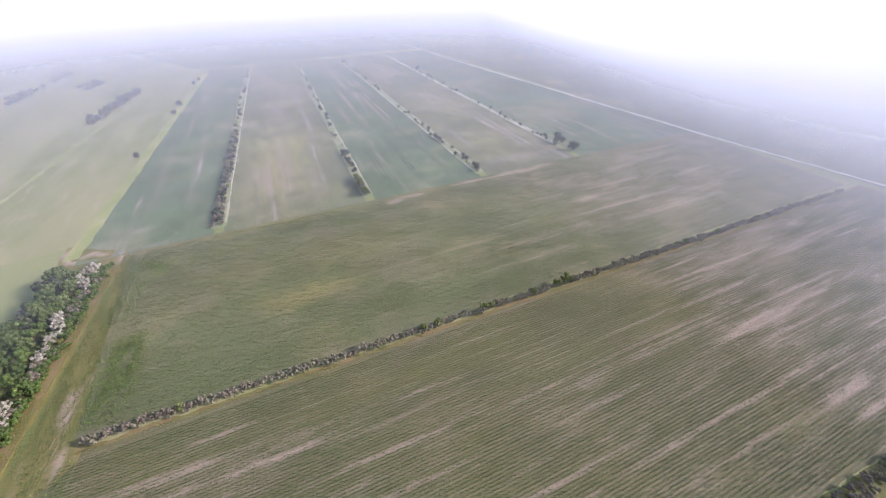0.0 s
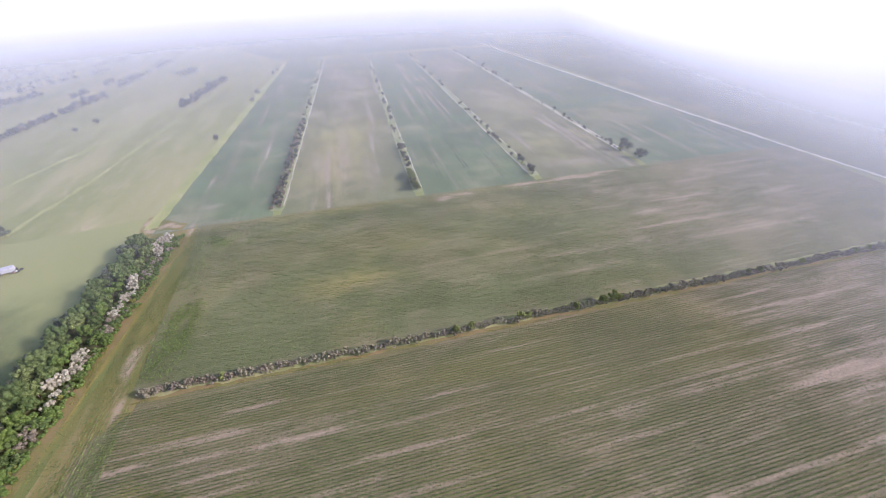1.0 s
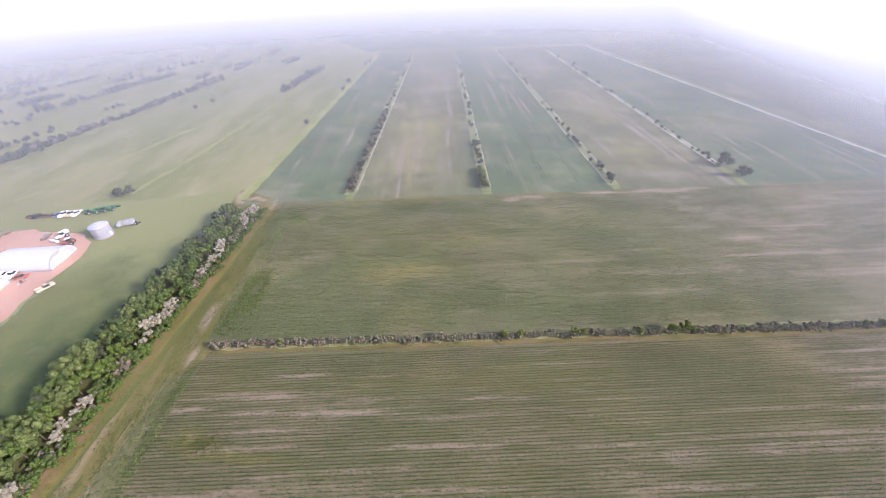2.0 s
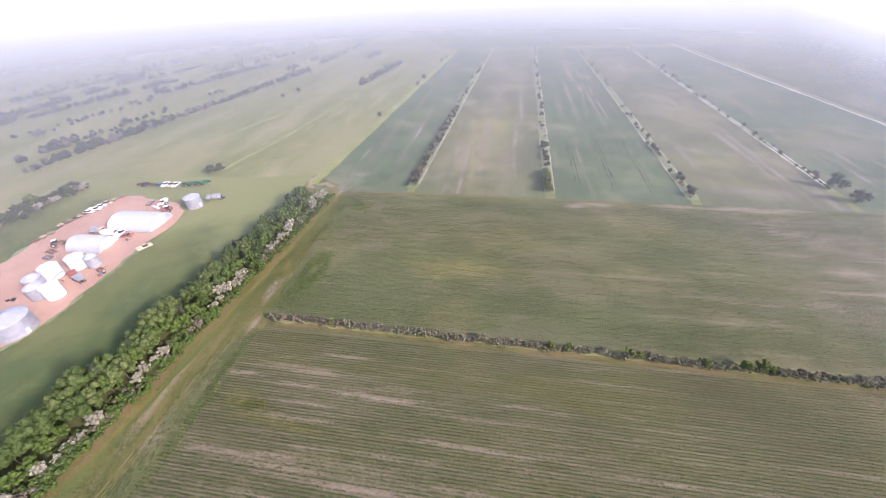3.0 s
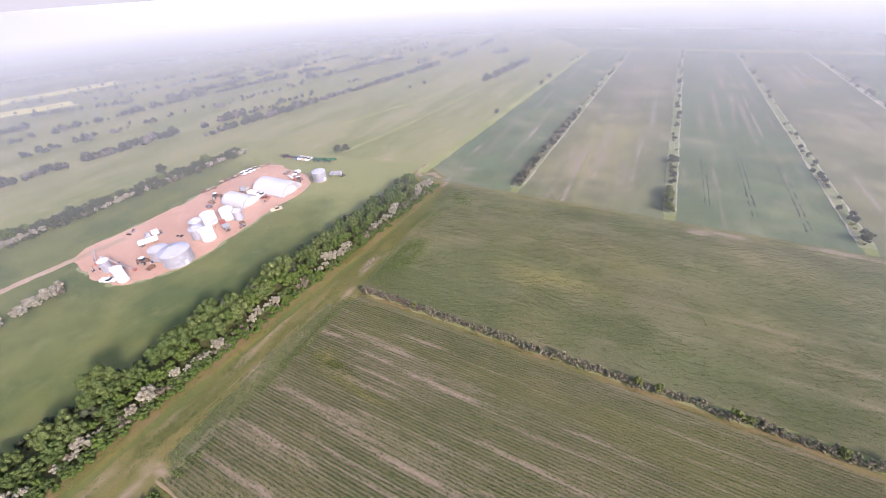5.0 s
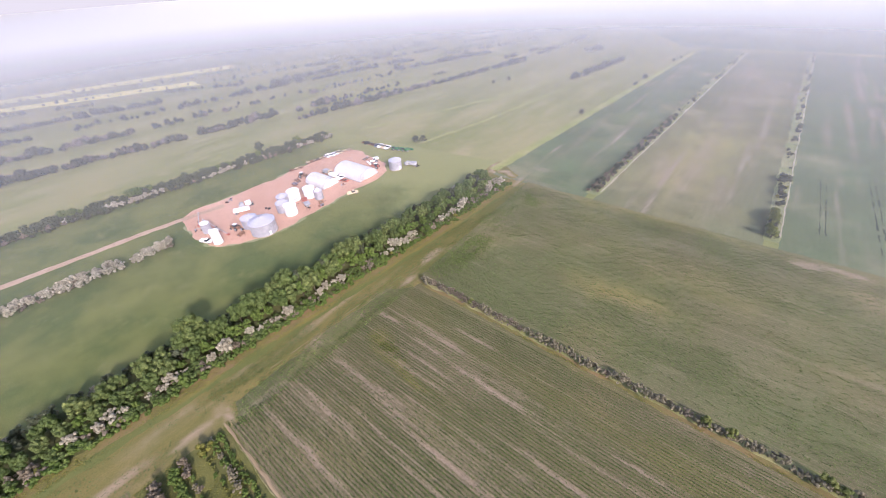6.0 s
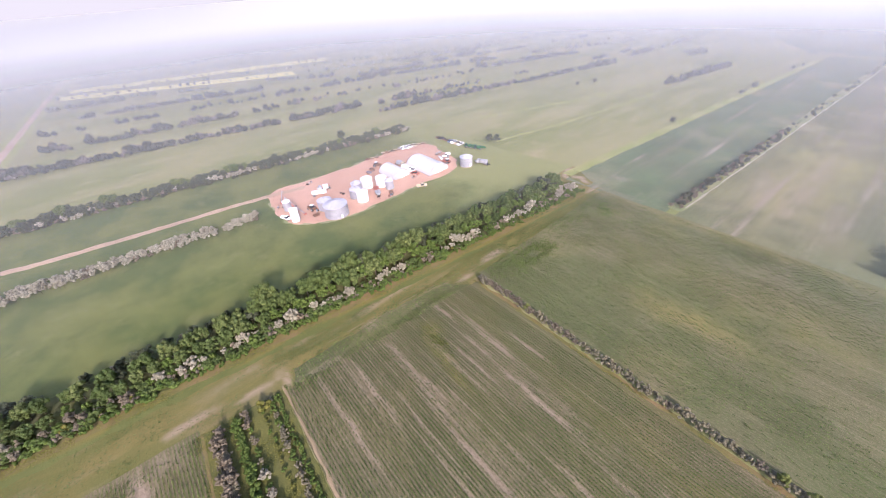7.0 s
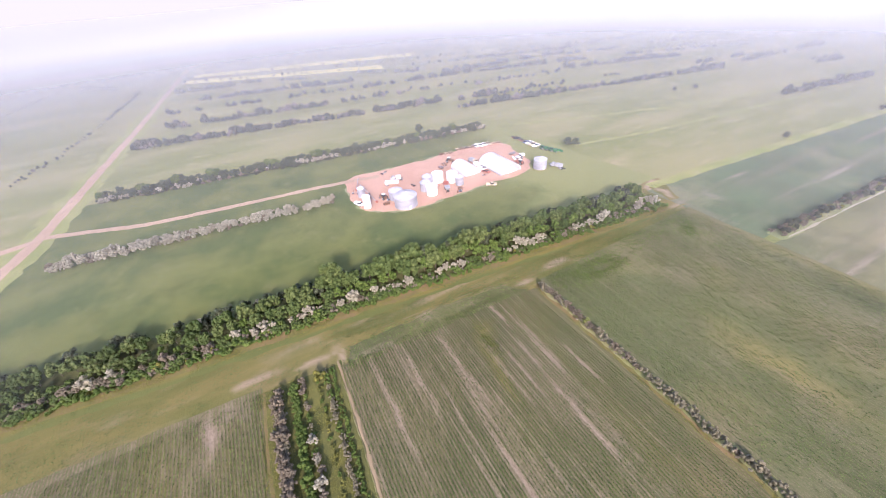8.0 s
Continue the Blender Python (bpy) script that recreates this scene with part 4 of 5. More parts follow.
def quonset(x, y, length, width, height, turn, label):
    """An arched steel shed: ribbed shell, end walls, big door, low footing."""
    ob = thing("quonset_shed", x, y, turn, label, "shed")
    n, ribs = 22, int(length / 0.6)
    prof = []
    for i in range(n + 1):
        a = math.pi * i / n
        prof.append((-width / 2 * math.cos(a), height * math.sin(a) ** 0.85))
    bm = bmesh.new()
    rings = []
    for k in range(ribs + 1):
        g = 1.0 + (0.002 if k % 2 else 0.0)
        xx = -length / 2 + length * k / ribs
        rings.append([bm.verts.new((xx, p * g, q * g)) for p, q in prof])
    for a, b in zip(rings, rings[1:]):
        for i in range(n):
            bm.faces.new((a[i], b[i], b[i + 1], a[i + 1]))
    bmesh.ops.solidify(bm, geom=bm.faces[:], thickness=0.06)
    for f in bm.faces:
        f.smooth = True
    part("shell", bm, QUONSET, ob, "bright arched ribbed steel shell")
    for s in (-1, 1):
        bm = bmesh.new()
        vs = [bm.verts.new((s * (length / 2 - 0.35), p * 0.985, q * 0.985)) for p, q in prof]
        f = bm.faces.new(vs)
        bmesh.ops.solidify(bm, geom=[f], thickness=0.08)
        wall = part("end_wall", bm, WHITE_STEEL, ob)
        bm = bmesh.new()
        box(bm, s * (length / 2 - 0.28), 0, 0.0, 0.1, width * 0.36, height * 0.62, 0.02)
        for q in (-0.06, 0.06):
            box(bm, s * (length / 2 - 0.22), q, 0.0, 0.05, 0.06, height * 0.62)
        part("sliding_door", bm, PANEL, wall, "pale sliding shed door")
    bm = bmesh.new()
    for s in (-1, 1):
        box(bm, 0, s * (width / 2 + 0.02), 0, length, 0.3, 0.3, 0.03)
    part("footing", bm, GREYPAINT, ob, "low grey concrete footing")
    return ob


quonset(-143.6, 119.2, 20.5, 13.0, 4.9, 2, "large sunlit arched steel machine shed")
quonset(-150.4, 102.0, 15.0, 9.6, 4.1, 2, "smaller sunlit arched steel machine shed")


# ---- machines, vehicles and clutter in the yard ----
def wheels(ob, spots, r, w):
    """Wheels at x, y: each a tyre with a rim under it."""
    for x, y in spots:
        bm = bmesh.new()
        rod(bm, (x, y - w / 2, r), (x, y + w / 2, r), r, None, 16)
        bmesh.ops.bevel(bm, geom=[e for e in bm.edges if len(e.link_faces) == 2 and abs(e.calc_face_angle(0)) > 1.2], offset=w * 0.18, segments=2, affect="EDGES")
        wh = part("wheel", bm, DARK, ob)
        bm = bmesh.new()
        rod(bm, (x, y - w / 2 - 0.02, r), (x, y + w / 2 + 0.02, r), r * 0.5, None, 12)
        part("rim", bm, GREYPAINT, wh, "grey steel rim")


def wedge(bm, x0, x1, w0, w1, z0, z1, shrink):
    """A tapered block: length x0 to x1 at the foot, drawn in by shrink at the top."""
    v = [bm.verts.new(p) for p in ((x0, -w0 / 2, z0), (x1, -w0 / 2, z0), (x1, w0 / 2, z0), (x0, w0 / 2, z0), (x0 + shrink, -w1 / 2, z1), (x1 - shrink, -w1 / 2, z1), (x1 - shrink, w1 / 2, z1), (x0 + shrink, w1 / 2, z1))]
    for f in ((3, 2, 1, 0), (4, 5, 6, 7), (0, 1, 5, 4), (1, 2, 6, 5), (2, 3, 7, 6), (3, 0, 4, 7)):
        bm.faces.new([v[i] for i in f])


def car(x, y, turn, paint, label, group=""):
    ob = thing("car", x, y, turn, label, "car", group, 0.1)
    bm = bmesh.new()
    box(bm, 0, 0, 0.35, 4.5, 1.8, 0.55, 0.12)
    body = part("body", bm, paint, ob)
    bm = bmesh.new()
    wedge(bm, -1.7, 1.0, 1.66, 1.3, 0.88, 1.42, 0.5)
    part("windows", bm, GLASS, body, "dark glass windows")
    bm = bmesh.new()
    box(bm, -0.35, 0, 1.4, 1.7, 1.3, 0.07, 0.03)
    part("roof", bm, paint, body)
    wheels(ob, ((1.4, 0.8), (1.4, -0.8), (-1.4, 0.8), (-1.4, -0.8)), 0.34, 0.22)
    return ob


def pickup(x, y, turn, paint, label, group=""):
    ob = thing("pickup_truck", x, y, turn, label, "pickup truck", group, 0.1)
    bm = bmesh.new()
    box(bm, 0, 0, 0.5, 5.4, 1.95, 0.5, 0.1)
    box(bm, 2.0, 0, 0.95, 1.4, 1.85, 0.2, 0.08)
    part("body", bm, paint, ob)
    bm = bmesh.new()
    wedge(bm, -0.5, 1.4, 1.8, 1.5, 0.98, 1.75, 0.35)
    cab = part("cab", bm, GLASS, ob, "dark-windowed cab")
    bm = bmesh.new()
    box(bm, 0.45, 0, 1.73, 1.25, 1.5, 0.08, 0.03)
    part("roof", bm, paint, cab)
    bm = bmesh.new()
    for q in (-0.9, 0.9):
        box(bm, -1.6, q, 0.95, 2.1, 0.1, 0.4, 0.02)
    box(bm, -2.65, 0, 0.95, 0.1, 1.9, 0.4, 0.02)
    part("bed_side", bm, paint, ob)
    wheels(ob, ((1.7, 0.88), (1.7, -0.88), (-1.7, 0.88), (-1.7, -0.88)), 0.4, 0.26)
    return ob


def box_truck(x, y, turn, paint, load, label, long=4.6, group=""):
    ob = thing("farm_truck", x, y, turn, label, "truck", group, 0.1)
    bm = bmesh.new()
    box(bm, 0, 0, 0.6, long + 2.6, 0.9, 0.25)
    part("chassis", bm, DARK, ob, "dark steel chassis")
    bm = bmesh.new()
    wedge(bm, long / 2 - 0.4, long / 2 + 1.4, 2.2, 1.9, 0.75, 2.4, 0.2)
    box(bm, long / 2 + 1.5, 0, 0.75, 1.1, 1.8, 0.8, 0.1)
    cab = part("cab", bm, paint, ob)
    bm = bmesh.new()
    box(bm, long / 2 + 1.28, 0, 1.6, 0.2, 1.7, 0.55)
    part("windscreen", bm, GLASS, cab, "dark windscreen")
    bm = bmesh.new()
    box(bm, -0.9, 0, 0.9, long, 2.35, 1.5, 0.04)
    part("box", bm, load, ob)
    wheels(ob, ((long / 2 + 1.3, 0.95), (long / 2 + 1.3, -0.95), (-1.6, 1.0), (-1.6, -1.0), (-2.7, 1.0), (-2.7, -1.0)), 0.48, 0.34)
    return ob


def trailer(x, y, turn, length, label):
    ob = thing("semi_trailer", x, y, turn, label, "trailer", "", 0.1)
    bm = bmesh.new()
    box(bm, 0, 0, 1.0, length, 2.2, 1.3, 0.06)
    body = part("body", bm, WHITE, ob)
    bm = bmesh.new()
    k = -length / 2 + 0.6
    while k < length / 2 - 0.4:
        for q in (-1.12, 1.12):
            box(bm, k, q, 1.05, 0.08, 0.06, 1.2)
        k += 1.2
    part("side_ribs", bm, PANEL, body)
    bm = bmesh.new()
    for q in (-0.8, 0.8):
        box(bm, length * 0.3, q, 0.0, 0.14, 0.14, 1.1)
    part("landing_leg", bm, DARK, ob)
    wheels(ob, ((-length * 0.3, 1.0), (-length * 0.3, -1.0), (-length * 0.4, 1.0), (-length * 0.4, -1.0)), 0.5, 0.4)
    return ob


def machine(x, y, turn, paint, label, name="tractor", size=1.0, group=""):
    """A tractor or combine: hull, hood, glazed cab, roof, exhaust, big and small wheels."""
    ob = thing(name, x, y, turn, label, name, group, 0.1)
    g = size
    bm = bmesh.new()
    box(bm, -0.3 * g, 0, 0.8 * g, 3.2 * g, 1.5 * g, 0.9 * g, 0.08)
    box(bm, 1.7 * g, 0, 0.9 * g, 1.6 * g, 0.95 * g, 0.85 * g, 0.12)
    part("hull", bm, paint, ob)
    bm = bmesh.new()
    wedge(bm, -1.2 * g, 0.4 * g, 1.5 * g, 1.3 * g, 1.65 * g, 2.75 * g, 0.1 * g)
    cab = part("cab", bm, GLASS, ob, "dark glazed cab")
    bm = bmesh.new()
    box(bm, -0.4 * g, 0, 2.72 * g, 1.7 * g, 1.55 * g, 0.14 * g, 0.04)
    part("roof", bm, WHITE if paint != GREEN else GREEN, cab)
    bm = bmesh.new()
    rod(bm, (1.4 * g, 0.3 * g, 1.7 * g), (1.4 * g, 0.3 * g, 2.7 * g), 0.06 * g, None, 8)
    part("exhaust", bm, DARK, ob)
    if name == "combine":
        bm = bmesh.new()
        box(bm, 3.4 * g, 0, 0.25 * g, 1.0 * g, 4.6 * g, 0.7 * g, 0.05)
        rod(bm, (3.8 * g, -2.2 * g, 0.9 * g), (3.8 * g, 2.2 * g, 0.9 * g), 0.35 * g, None, 8)
        part("header", bm, paint, ob)
        bm = bmesh.new()
        wedge(bm, -2.6 * g, -0.9 * g, 1.9 * g, 2.3 * g, 1.7 * g, 2.7 * g, -0.15 * g)
        part("grain_tank", bm, paint, ob)
    wheels(ob, ((-1.1 * g, 1.1 * g), (-1.1 * g, -1.1 * g)), 0.85 * g, 0.5 * g)
    wheels(ob, ((1.9 * g, 0.85 * g), (1.9 * g, -0.85 * g)), 0.5 * g, 0.32 * g)
    return ob


def implement(x, y, turn, paint, label, wide=4.0, group=""):
    """A drawn implement: drawbar, cross beams, shanks with discs, two wheels."""
    ob = thing("field_implement", x, y, turn, label, "farm implement", group, 0.1)
    bm = bmesh.new()
    rod(bm, (2.6, 0, 0.7), (0.6, 0, 0.8), 0.09)
    for k in (-0.8, 0.0, 0.7):
        box(bm, k, 0, 0.75, 0.14, wide, 0.14)
    for q in (-wide / 3, wide / 3):
        box(bm, 0, q, 0.8, 1.8, 0.12, 0.12)
    part("frame", bm, paint, ob)
    bm = bmesh.new()
    q = -wide / 2 + 0.2
    while q < wide / 2:
        for k in (-0.8, 0.7):
            rod(bm, (k, q - 0.03, 0.32), (k, q + 0.03, 0.32), 0.32, None, 10)
            rod(bm, (k, q, 0.35), (k, q, 0.8), 0.035, None, 5)
        q += 0.45
    part("discs", bm, RUST, ob, "rusty round discs")
    wheels(ob, ((0, wide * 0.42), (0, -wide * 0.42)), 0.4, 0.22)
    return ob


def wagon(x, y, turn, paint, label):
    """A gravity grain wagon: sloping hopper, frame, chute."""
    ob = thing("grain_wagon", x, y, turn, label, "wagon", "", 0.1)
    bm = bmesh.new()
    wedge(bm, -0.9, 0.9, 1.0, 2.5, 0.9, 2.5, -1.0)
    hop = part("hopper", bm, paint, ob)
    bm = bmesh.new()
    for a, b in (((-1.9, -1.25), (1.9, -1.25)), ((1.9, -1.25), (1.9, 1.25)), ((1.9, 1.25), (-1.9, 1.25)), ((-1.9, 1.25), (-1.9, -1.25))):
        rod(bm, (*a, 2.5), (*b, 2.5), 0.06, None, 6)
    part("rim", bm, paint, hop)
    bm = bmesh.new()
    box(bm, 0, 0, 0.6, 4.0, 0.9, 0.16)
    rod(bm, (2.0, 0, 0.65), (3.4, 0, 0.5), 0.06)
    part("undercarriage", bm, DARK, ob)
    wheels(ob, ((1.4, 0.85), (1.4, -0.85), (-1.4, 0.85), (-1.4, -0.85)), 0.42, 0.28)
    return ob


def auger(x, y, turn, length, rise, label):
    """A grain auger: a long slanted tube on an A-frame with wheels and an intake."""
    ob = thing("grain_auger", x, y, turn, label, "grain auger", "", 0.1)
    bm = bmesh.new()
    rod(bm, (-length / 2, 0, 0.4), (length / 2, 0, rise), 0.16, None, 10)
    rod(bm, (length / 2, 0, rise), (length / 2 + 0.2, 0, rise - 0.7), 0.17, None, 10)
    part("tube", bm, GREYPAINT, ob)
    bm = bmesh.new()
    for q in (-0.9, 0.9):
        rod(bm, (0.2, q, 0.4), (length * 0.2, 0, 0.4 + (rise - 0.4) * 0.68), 0.05, None, 6)
        rod(bm, (0.2, q, 0.4), (-length * 0.3, 0, 0.4 + (rise - 0.4) * 0.2), 0.05, None, 6)
    part("frame", bm, RED, ob, "faded red steel frame")
    bm = bmesh.new()
    wedge(bm, -length / 2 - 0.6, -length / 2 + 0.5, 0.7, 1.1, 0.05, 0.6, -0.1)
    part("intake", bm, RED, ob)
    wheels(ob, ((0.2, 0.95), (0.2, -0.95)), 0.35, 0.2)
    return ob


def scrap_heap(x, y, size, label, seed):
    """A heap of old iron: beams, drums and tyres lying about."""
    rng = random.Random(seed)
    ob = thing("scrap_heap", x, y, 0, label, "scrap heap", "", 0.1)
    for k in range(7):
        a, d = rng.uniform(0, 6.28), rng.uniform(0, size)
        px, py = d * math.cos(a), d * math.sin(a)
        bm = bmesh.new()
        c = rng.random()
        if c < 0.45:
            b = rng.uniform(0, 6.28)
            rod(bm, (px - math.cos(b), py - math.sin(b), 0.1), (px + math.cos(b), py + math.sin(b), rng.uniform(0.1, 0.9)), 0.09, None, 6)
            part("beam", bm, (RUST, GREYPAINT, RED)[k % 3], ob)
        elif c < 0.75:
            rod(bm, (px, py, 0.0), (px, py, 0.85), 0.3, None, 12)
            part("drum", bm, (RUST, BLUE, GREYPAINT)[k % 3], ob)
        else:
            rod(bm, (px, py, 0.0), (px, py, 0.3), 0.55, None, 14)
            part("tyre", bm, DARK, ob)
    return ob


trailer(-157.5, 61.8, 62, 7.0, "long white box trailer parked by the bins")
box_truck(-161.6, 66.2, 250, GREYPAINT, WHITE, "grey truck with a white box by a trailer", 2.6)
auger(-149.5, 46.5, 200, 11, 6.5, "slanted grey grain auger reaching the white bins")
auger(-166, 46, 150, 7, 3.5, "low grey auger standing on the dirt")
scrap_heap(-160, 41.5, 3.0, "dark heap of old iron on the dirt", 1)
scrap_heap(-155, 47.5, 2.2, "scattered drums and beams on the dirt", 2)
pickup(-146.5, 40.4, 25, WHITE, "white pickup truck at the yard's edge")
machine(-145.6, 52.5, 200, RUST, "old rusty tractor parked on the dirt")
implement(-139.5, 51.8, 15, RUST, "rusty disc implement beside the large bin", 3.2)
scrap_heap(-143.0, 54.0, 1.6, "rusty scrap beside the galvanised bin", 3)
scrap_heap(-174, 64, 2.2, "low dark rubble heap on the dirt", 4)
scrap_heap(-150.5, 71.0, 1.5, "dark rubbish heap beside the bins", 5)
wagon(-138.6, 83.5, 330, RED, "faded red gravity grain wagon")
wagon(-134.5, 82.0, 340, GREYPAINT, "grey gravity grain wagon")
auger(-141.5, 80.3, 10, 8, 5.5, "grain auger leaning over the bin cluster")
implement(-132.5, 88.2, 70, RUST, "rusty implement on the yard's dirt", 3.0)
scrap_heap(-130.6, 86.5, 1.5, "small heap of grey iron", 6)
pickup(-127.0, 102.8, 60, TAN, "tan pickup truck on the grass edge")
machine(-165.5, 100.5, 40, RUST, "rusty dark tractor by the arched shed")
implement(-163.5, 96.0, 80, RUST, "dark cultivator by the arched shed", 4.4)
implement(-161.0, 92.5, 85, BLUE, "dark seeder by the arched shed", 3.6)
scrap_heap(-163.5, 103.5, 2.0, "heap of dark machine parts", 7)
box_truck(-150.0, 109.6, 8, WHITE, WHITE, "white farm truck between two sheds", 3.6)
pickup(-145.4, 110.6, 100, WHITE, "white pickup truck between two sheds")
car(-141.3, 109.4, 20, RED, "red car parked between two sheds")
box_truck(-157.0, 110.8, 8, TAN, GREYPAINT, "tan farm truck beside the large shed", 3.2)
scrap_heap(-138.5, 106.0, 1.6, "reddish scrap beside the shed", 8)
machine(-146.0, 135.0, 250, WHITE, "pale combine parked near the lone bin", "combine", 0.95)
machine(-139.5, 130.0, 200, RED, "red and white tractor near the lone bin")
implement(-153.5, 135.5, 10, GREYPAINT, "grey harrow lying on grass", 4.5)
box_truck(-124.2, 142.8, 200, GREYPAINT, GREYPAINT, "grey farm truck by the lone bin", 3.6)
scrap_heap(-127.5, 142.5, 1.8, "dark junk by the lone bin", 9)
scrap_heap(-121.0, 143.2, 1.8, "dark junk at the grass edge", 10)
ROWCARS = "old vehicles along the yard's edge"
for k, (x, y, kind) in enumerate(((-176.6, 124.8, 0), (-175.6, 127.4, 1), (-175.6, 130.4, 0), (-175.0, 133.4, 2), (-174.4, 136.6, 3), (-173.6, 139.8, 4))):
    if kind in (0, 1, 2):
        (car, pickup, car)[kind](x, y, 8 + 7 * (k % 3), (WHITE, WHITE, TAN)[kind], ("old white car parked on grass", "old white pickup parked on grass", "old tan car parked on grass")[kind], ROWCARS)
    else:
        implement(x, y, 10, (TAN, HAY)[kind - 3], "weathered tan implement parked on grass", 2.6, ROWCARS)
for k in range(6):
    implement(-179.2 + 0.4 * k, 113.5 + 1.9 * k, 5 + 9 * (k % 3), (TAN, RUST, HAY, DARK, TAN, RUST)[k], "weathered drawn implement parked on grass", 2.4, ROWCARS)
for k in range(3):
    implement(-178.2 + 0.6 * k, 101.8 + 2.8 * k, 20, (RUST, TAN, HAY)[k], "small rusty implement parked on grass", 2.2, ROWCARS)
for k in range(8):
    x, y = -174.5 + 2.9 * k, 152.6 + 0.16 * k
    if k in (0, 2, 3):
        implement(x, y, 95, (DARK, RUST, DARK)[k % 3], "dark old implement in a row on grass", 2.8, ROWCARS)
    elif k in (1, 4):
        car(x, y, 95, (BLUE, DARK)[k % 2], "dark old car in a row on grass", ROWCARS)
    else:
        pickup(x, y, 100, (TAN, WHITE, WHITE)[k % 3], "pale old pickup in a row on grass", ROWCARS)
for k in range(4):
    machine(-149.0 + 2.9 * k, 154.2 + 0.9 * k, 75 + 4 * k, GREEN, "green harvesting machine parked on grass", "combine" if k % 2 else "tractor", 0.8, "green machines beside the yard")

# ---- haze over the distance, imitated by flat sheets ----
def haze_layer():
    k = Mat("painted_distance_haze")
    t = k.t
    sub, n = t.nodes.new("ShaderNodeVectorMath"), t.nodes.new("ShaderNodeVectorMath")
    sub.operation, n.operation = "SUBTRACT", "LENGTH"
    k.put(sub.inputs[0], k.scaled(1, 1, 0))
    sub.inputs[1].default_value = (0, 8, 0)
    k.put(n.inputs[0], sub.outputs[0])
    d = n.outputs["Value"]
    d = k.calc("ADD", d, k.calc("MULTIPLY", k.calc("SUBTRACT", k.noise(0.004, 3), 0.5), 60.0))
    # Thicker eastwards, to imitate haze glowing on the sun's side.
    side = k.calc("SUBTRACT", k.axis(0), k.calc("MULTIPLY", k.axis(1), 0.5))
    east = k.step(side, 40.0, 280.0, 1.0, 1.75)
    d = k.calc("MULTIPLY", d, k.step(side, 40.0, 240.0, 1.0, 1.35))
    # Opacity grows outwards from the middle, standing in for aerial haze.
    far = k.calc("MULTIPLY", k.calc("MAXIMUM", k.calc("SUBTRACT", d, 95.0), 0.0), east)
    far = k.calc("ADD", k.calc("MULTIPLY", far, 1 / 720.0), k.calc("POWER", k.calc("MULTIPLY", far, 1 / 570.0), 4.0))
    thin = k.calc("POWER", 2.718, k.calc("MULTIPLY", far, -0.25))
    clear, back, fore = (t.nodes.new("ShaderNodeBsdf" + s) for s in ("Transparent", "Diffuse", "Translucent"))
    # Paler towards the north-east: the sunward glow is put into the colour.
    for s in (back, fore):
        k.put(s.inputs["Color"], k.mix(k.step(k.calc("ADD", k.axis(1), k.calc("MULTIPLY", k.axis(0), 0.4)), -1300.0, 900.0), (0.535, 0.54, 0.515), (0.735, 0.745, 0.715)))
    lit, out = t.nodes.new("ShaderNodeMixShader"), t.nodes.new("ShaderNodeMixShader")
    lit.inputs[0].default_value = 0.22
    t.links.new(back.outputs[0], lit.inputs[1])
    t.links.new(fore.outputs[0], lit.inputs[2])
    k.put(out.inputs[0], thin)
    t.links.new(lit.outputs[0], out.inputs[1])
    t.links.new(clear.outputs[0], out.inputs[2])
    t.links.new(out.outputs[0], t.nodes["Material Output"].inputs["Surface"])
    t.nodes.remove(k.b)
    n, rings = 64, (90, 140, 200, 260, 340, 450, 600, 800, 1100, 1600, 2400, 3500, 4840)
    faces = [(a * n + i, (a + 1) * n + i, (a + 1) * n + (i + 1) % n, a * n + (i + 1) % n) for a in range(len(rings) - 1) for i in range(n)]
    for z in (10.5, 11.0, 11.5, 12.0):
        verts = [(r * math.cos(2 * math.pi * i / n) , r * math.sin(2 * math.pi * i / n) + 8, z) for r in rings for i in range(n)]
        tagged(new("haze_layer", mesh_of("haze_layer", verts, faces, k.m)), "flat sheet imitating aerial haze, its opacity rising with distance", "haze", kind="structure")


haze_layer()


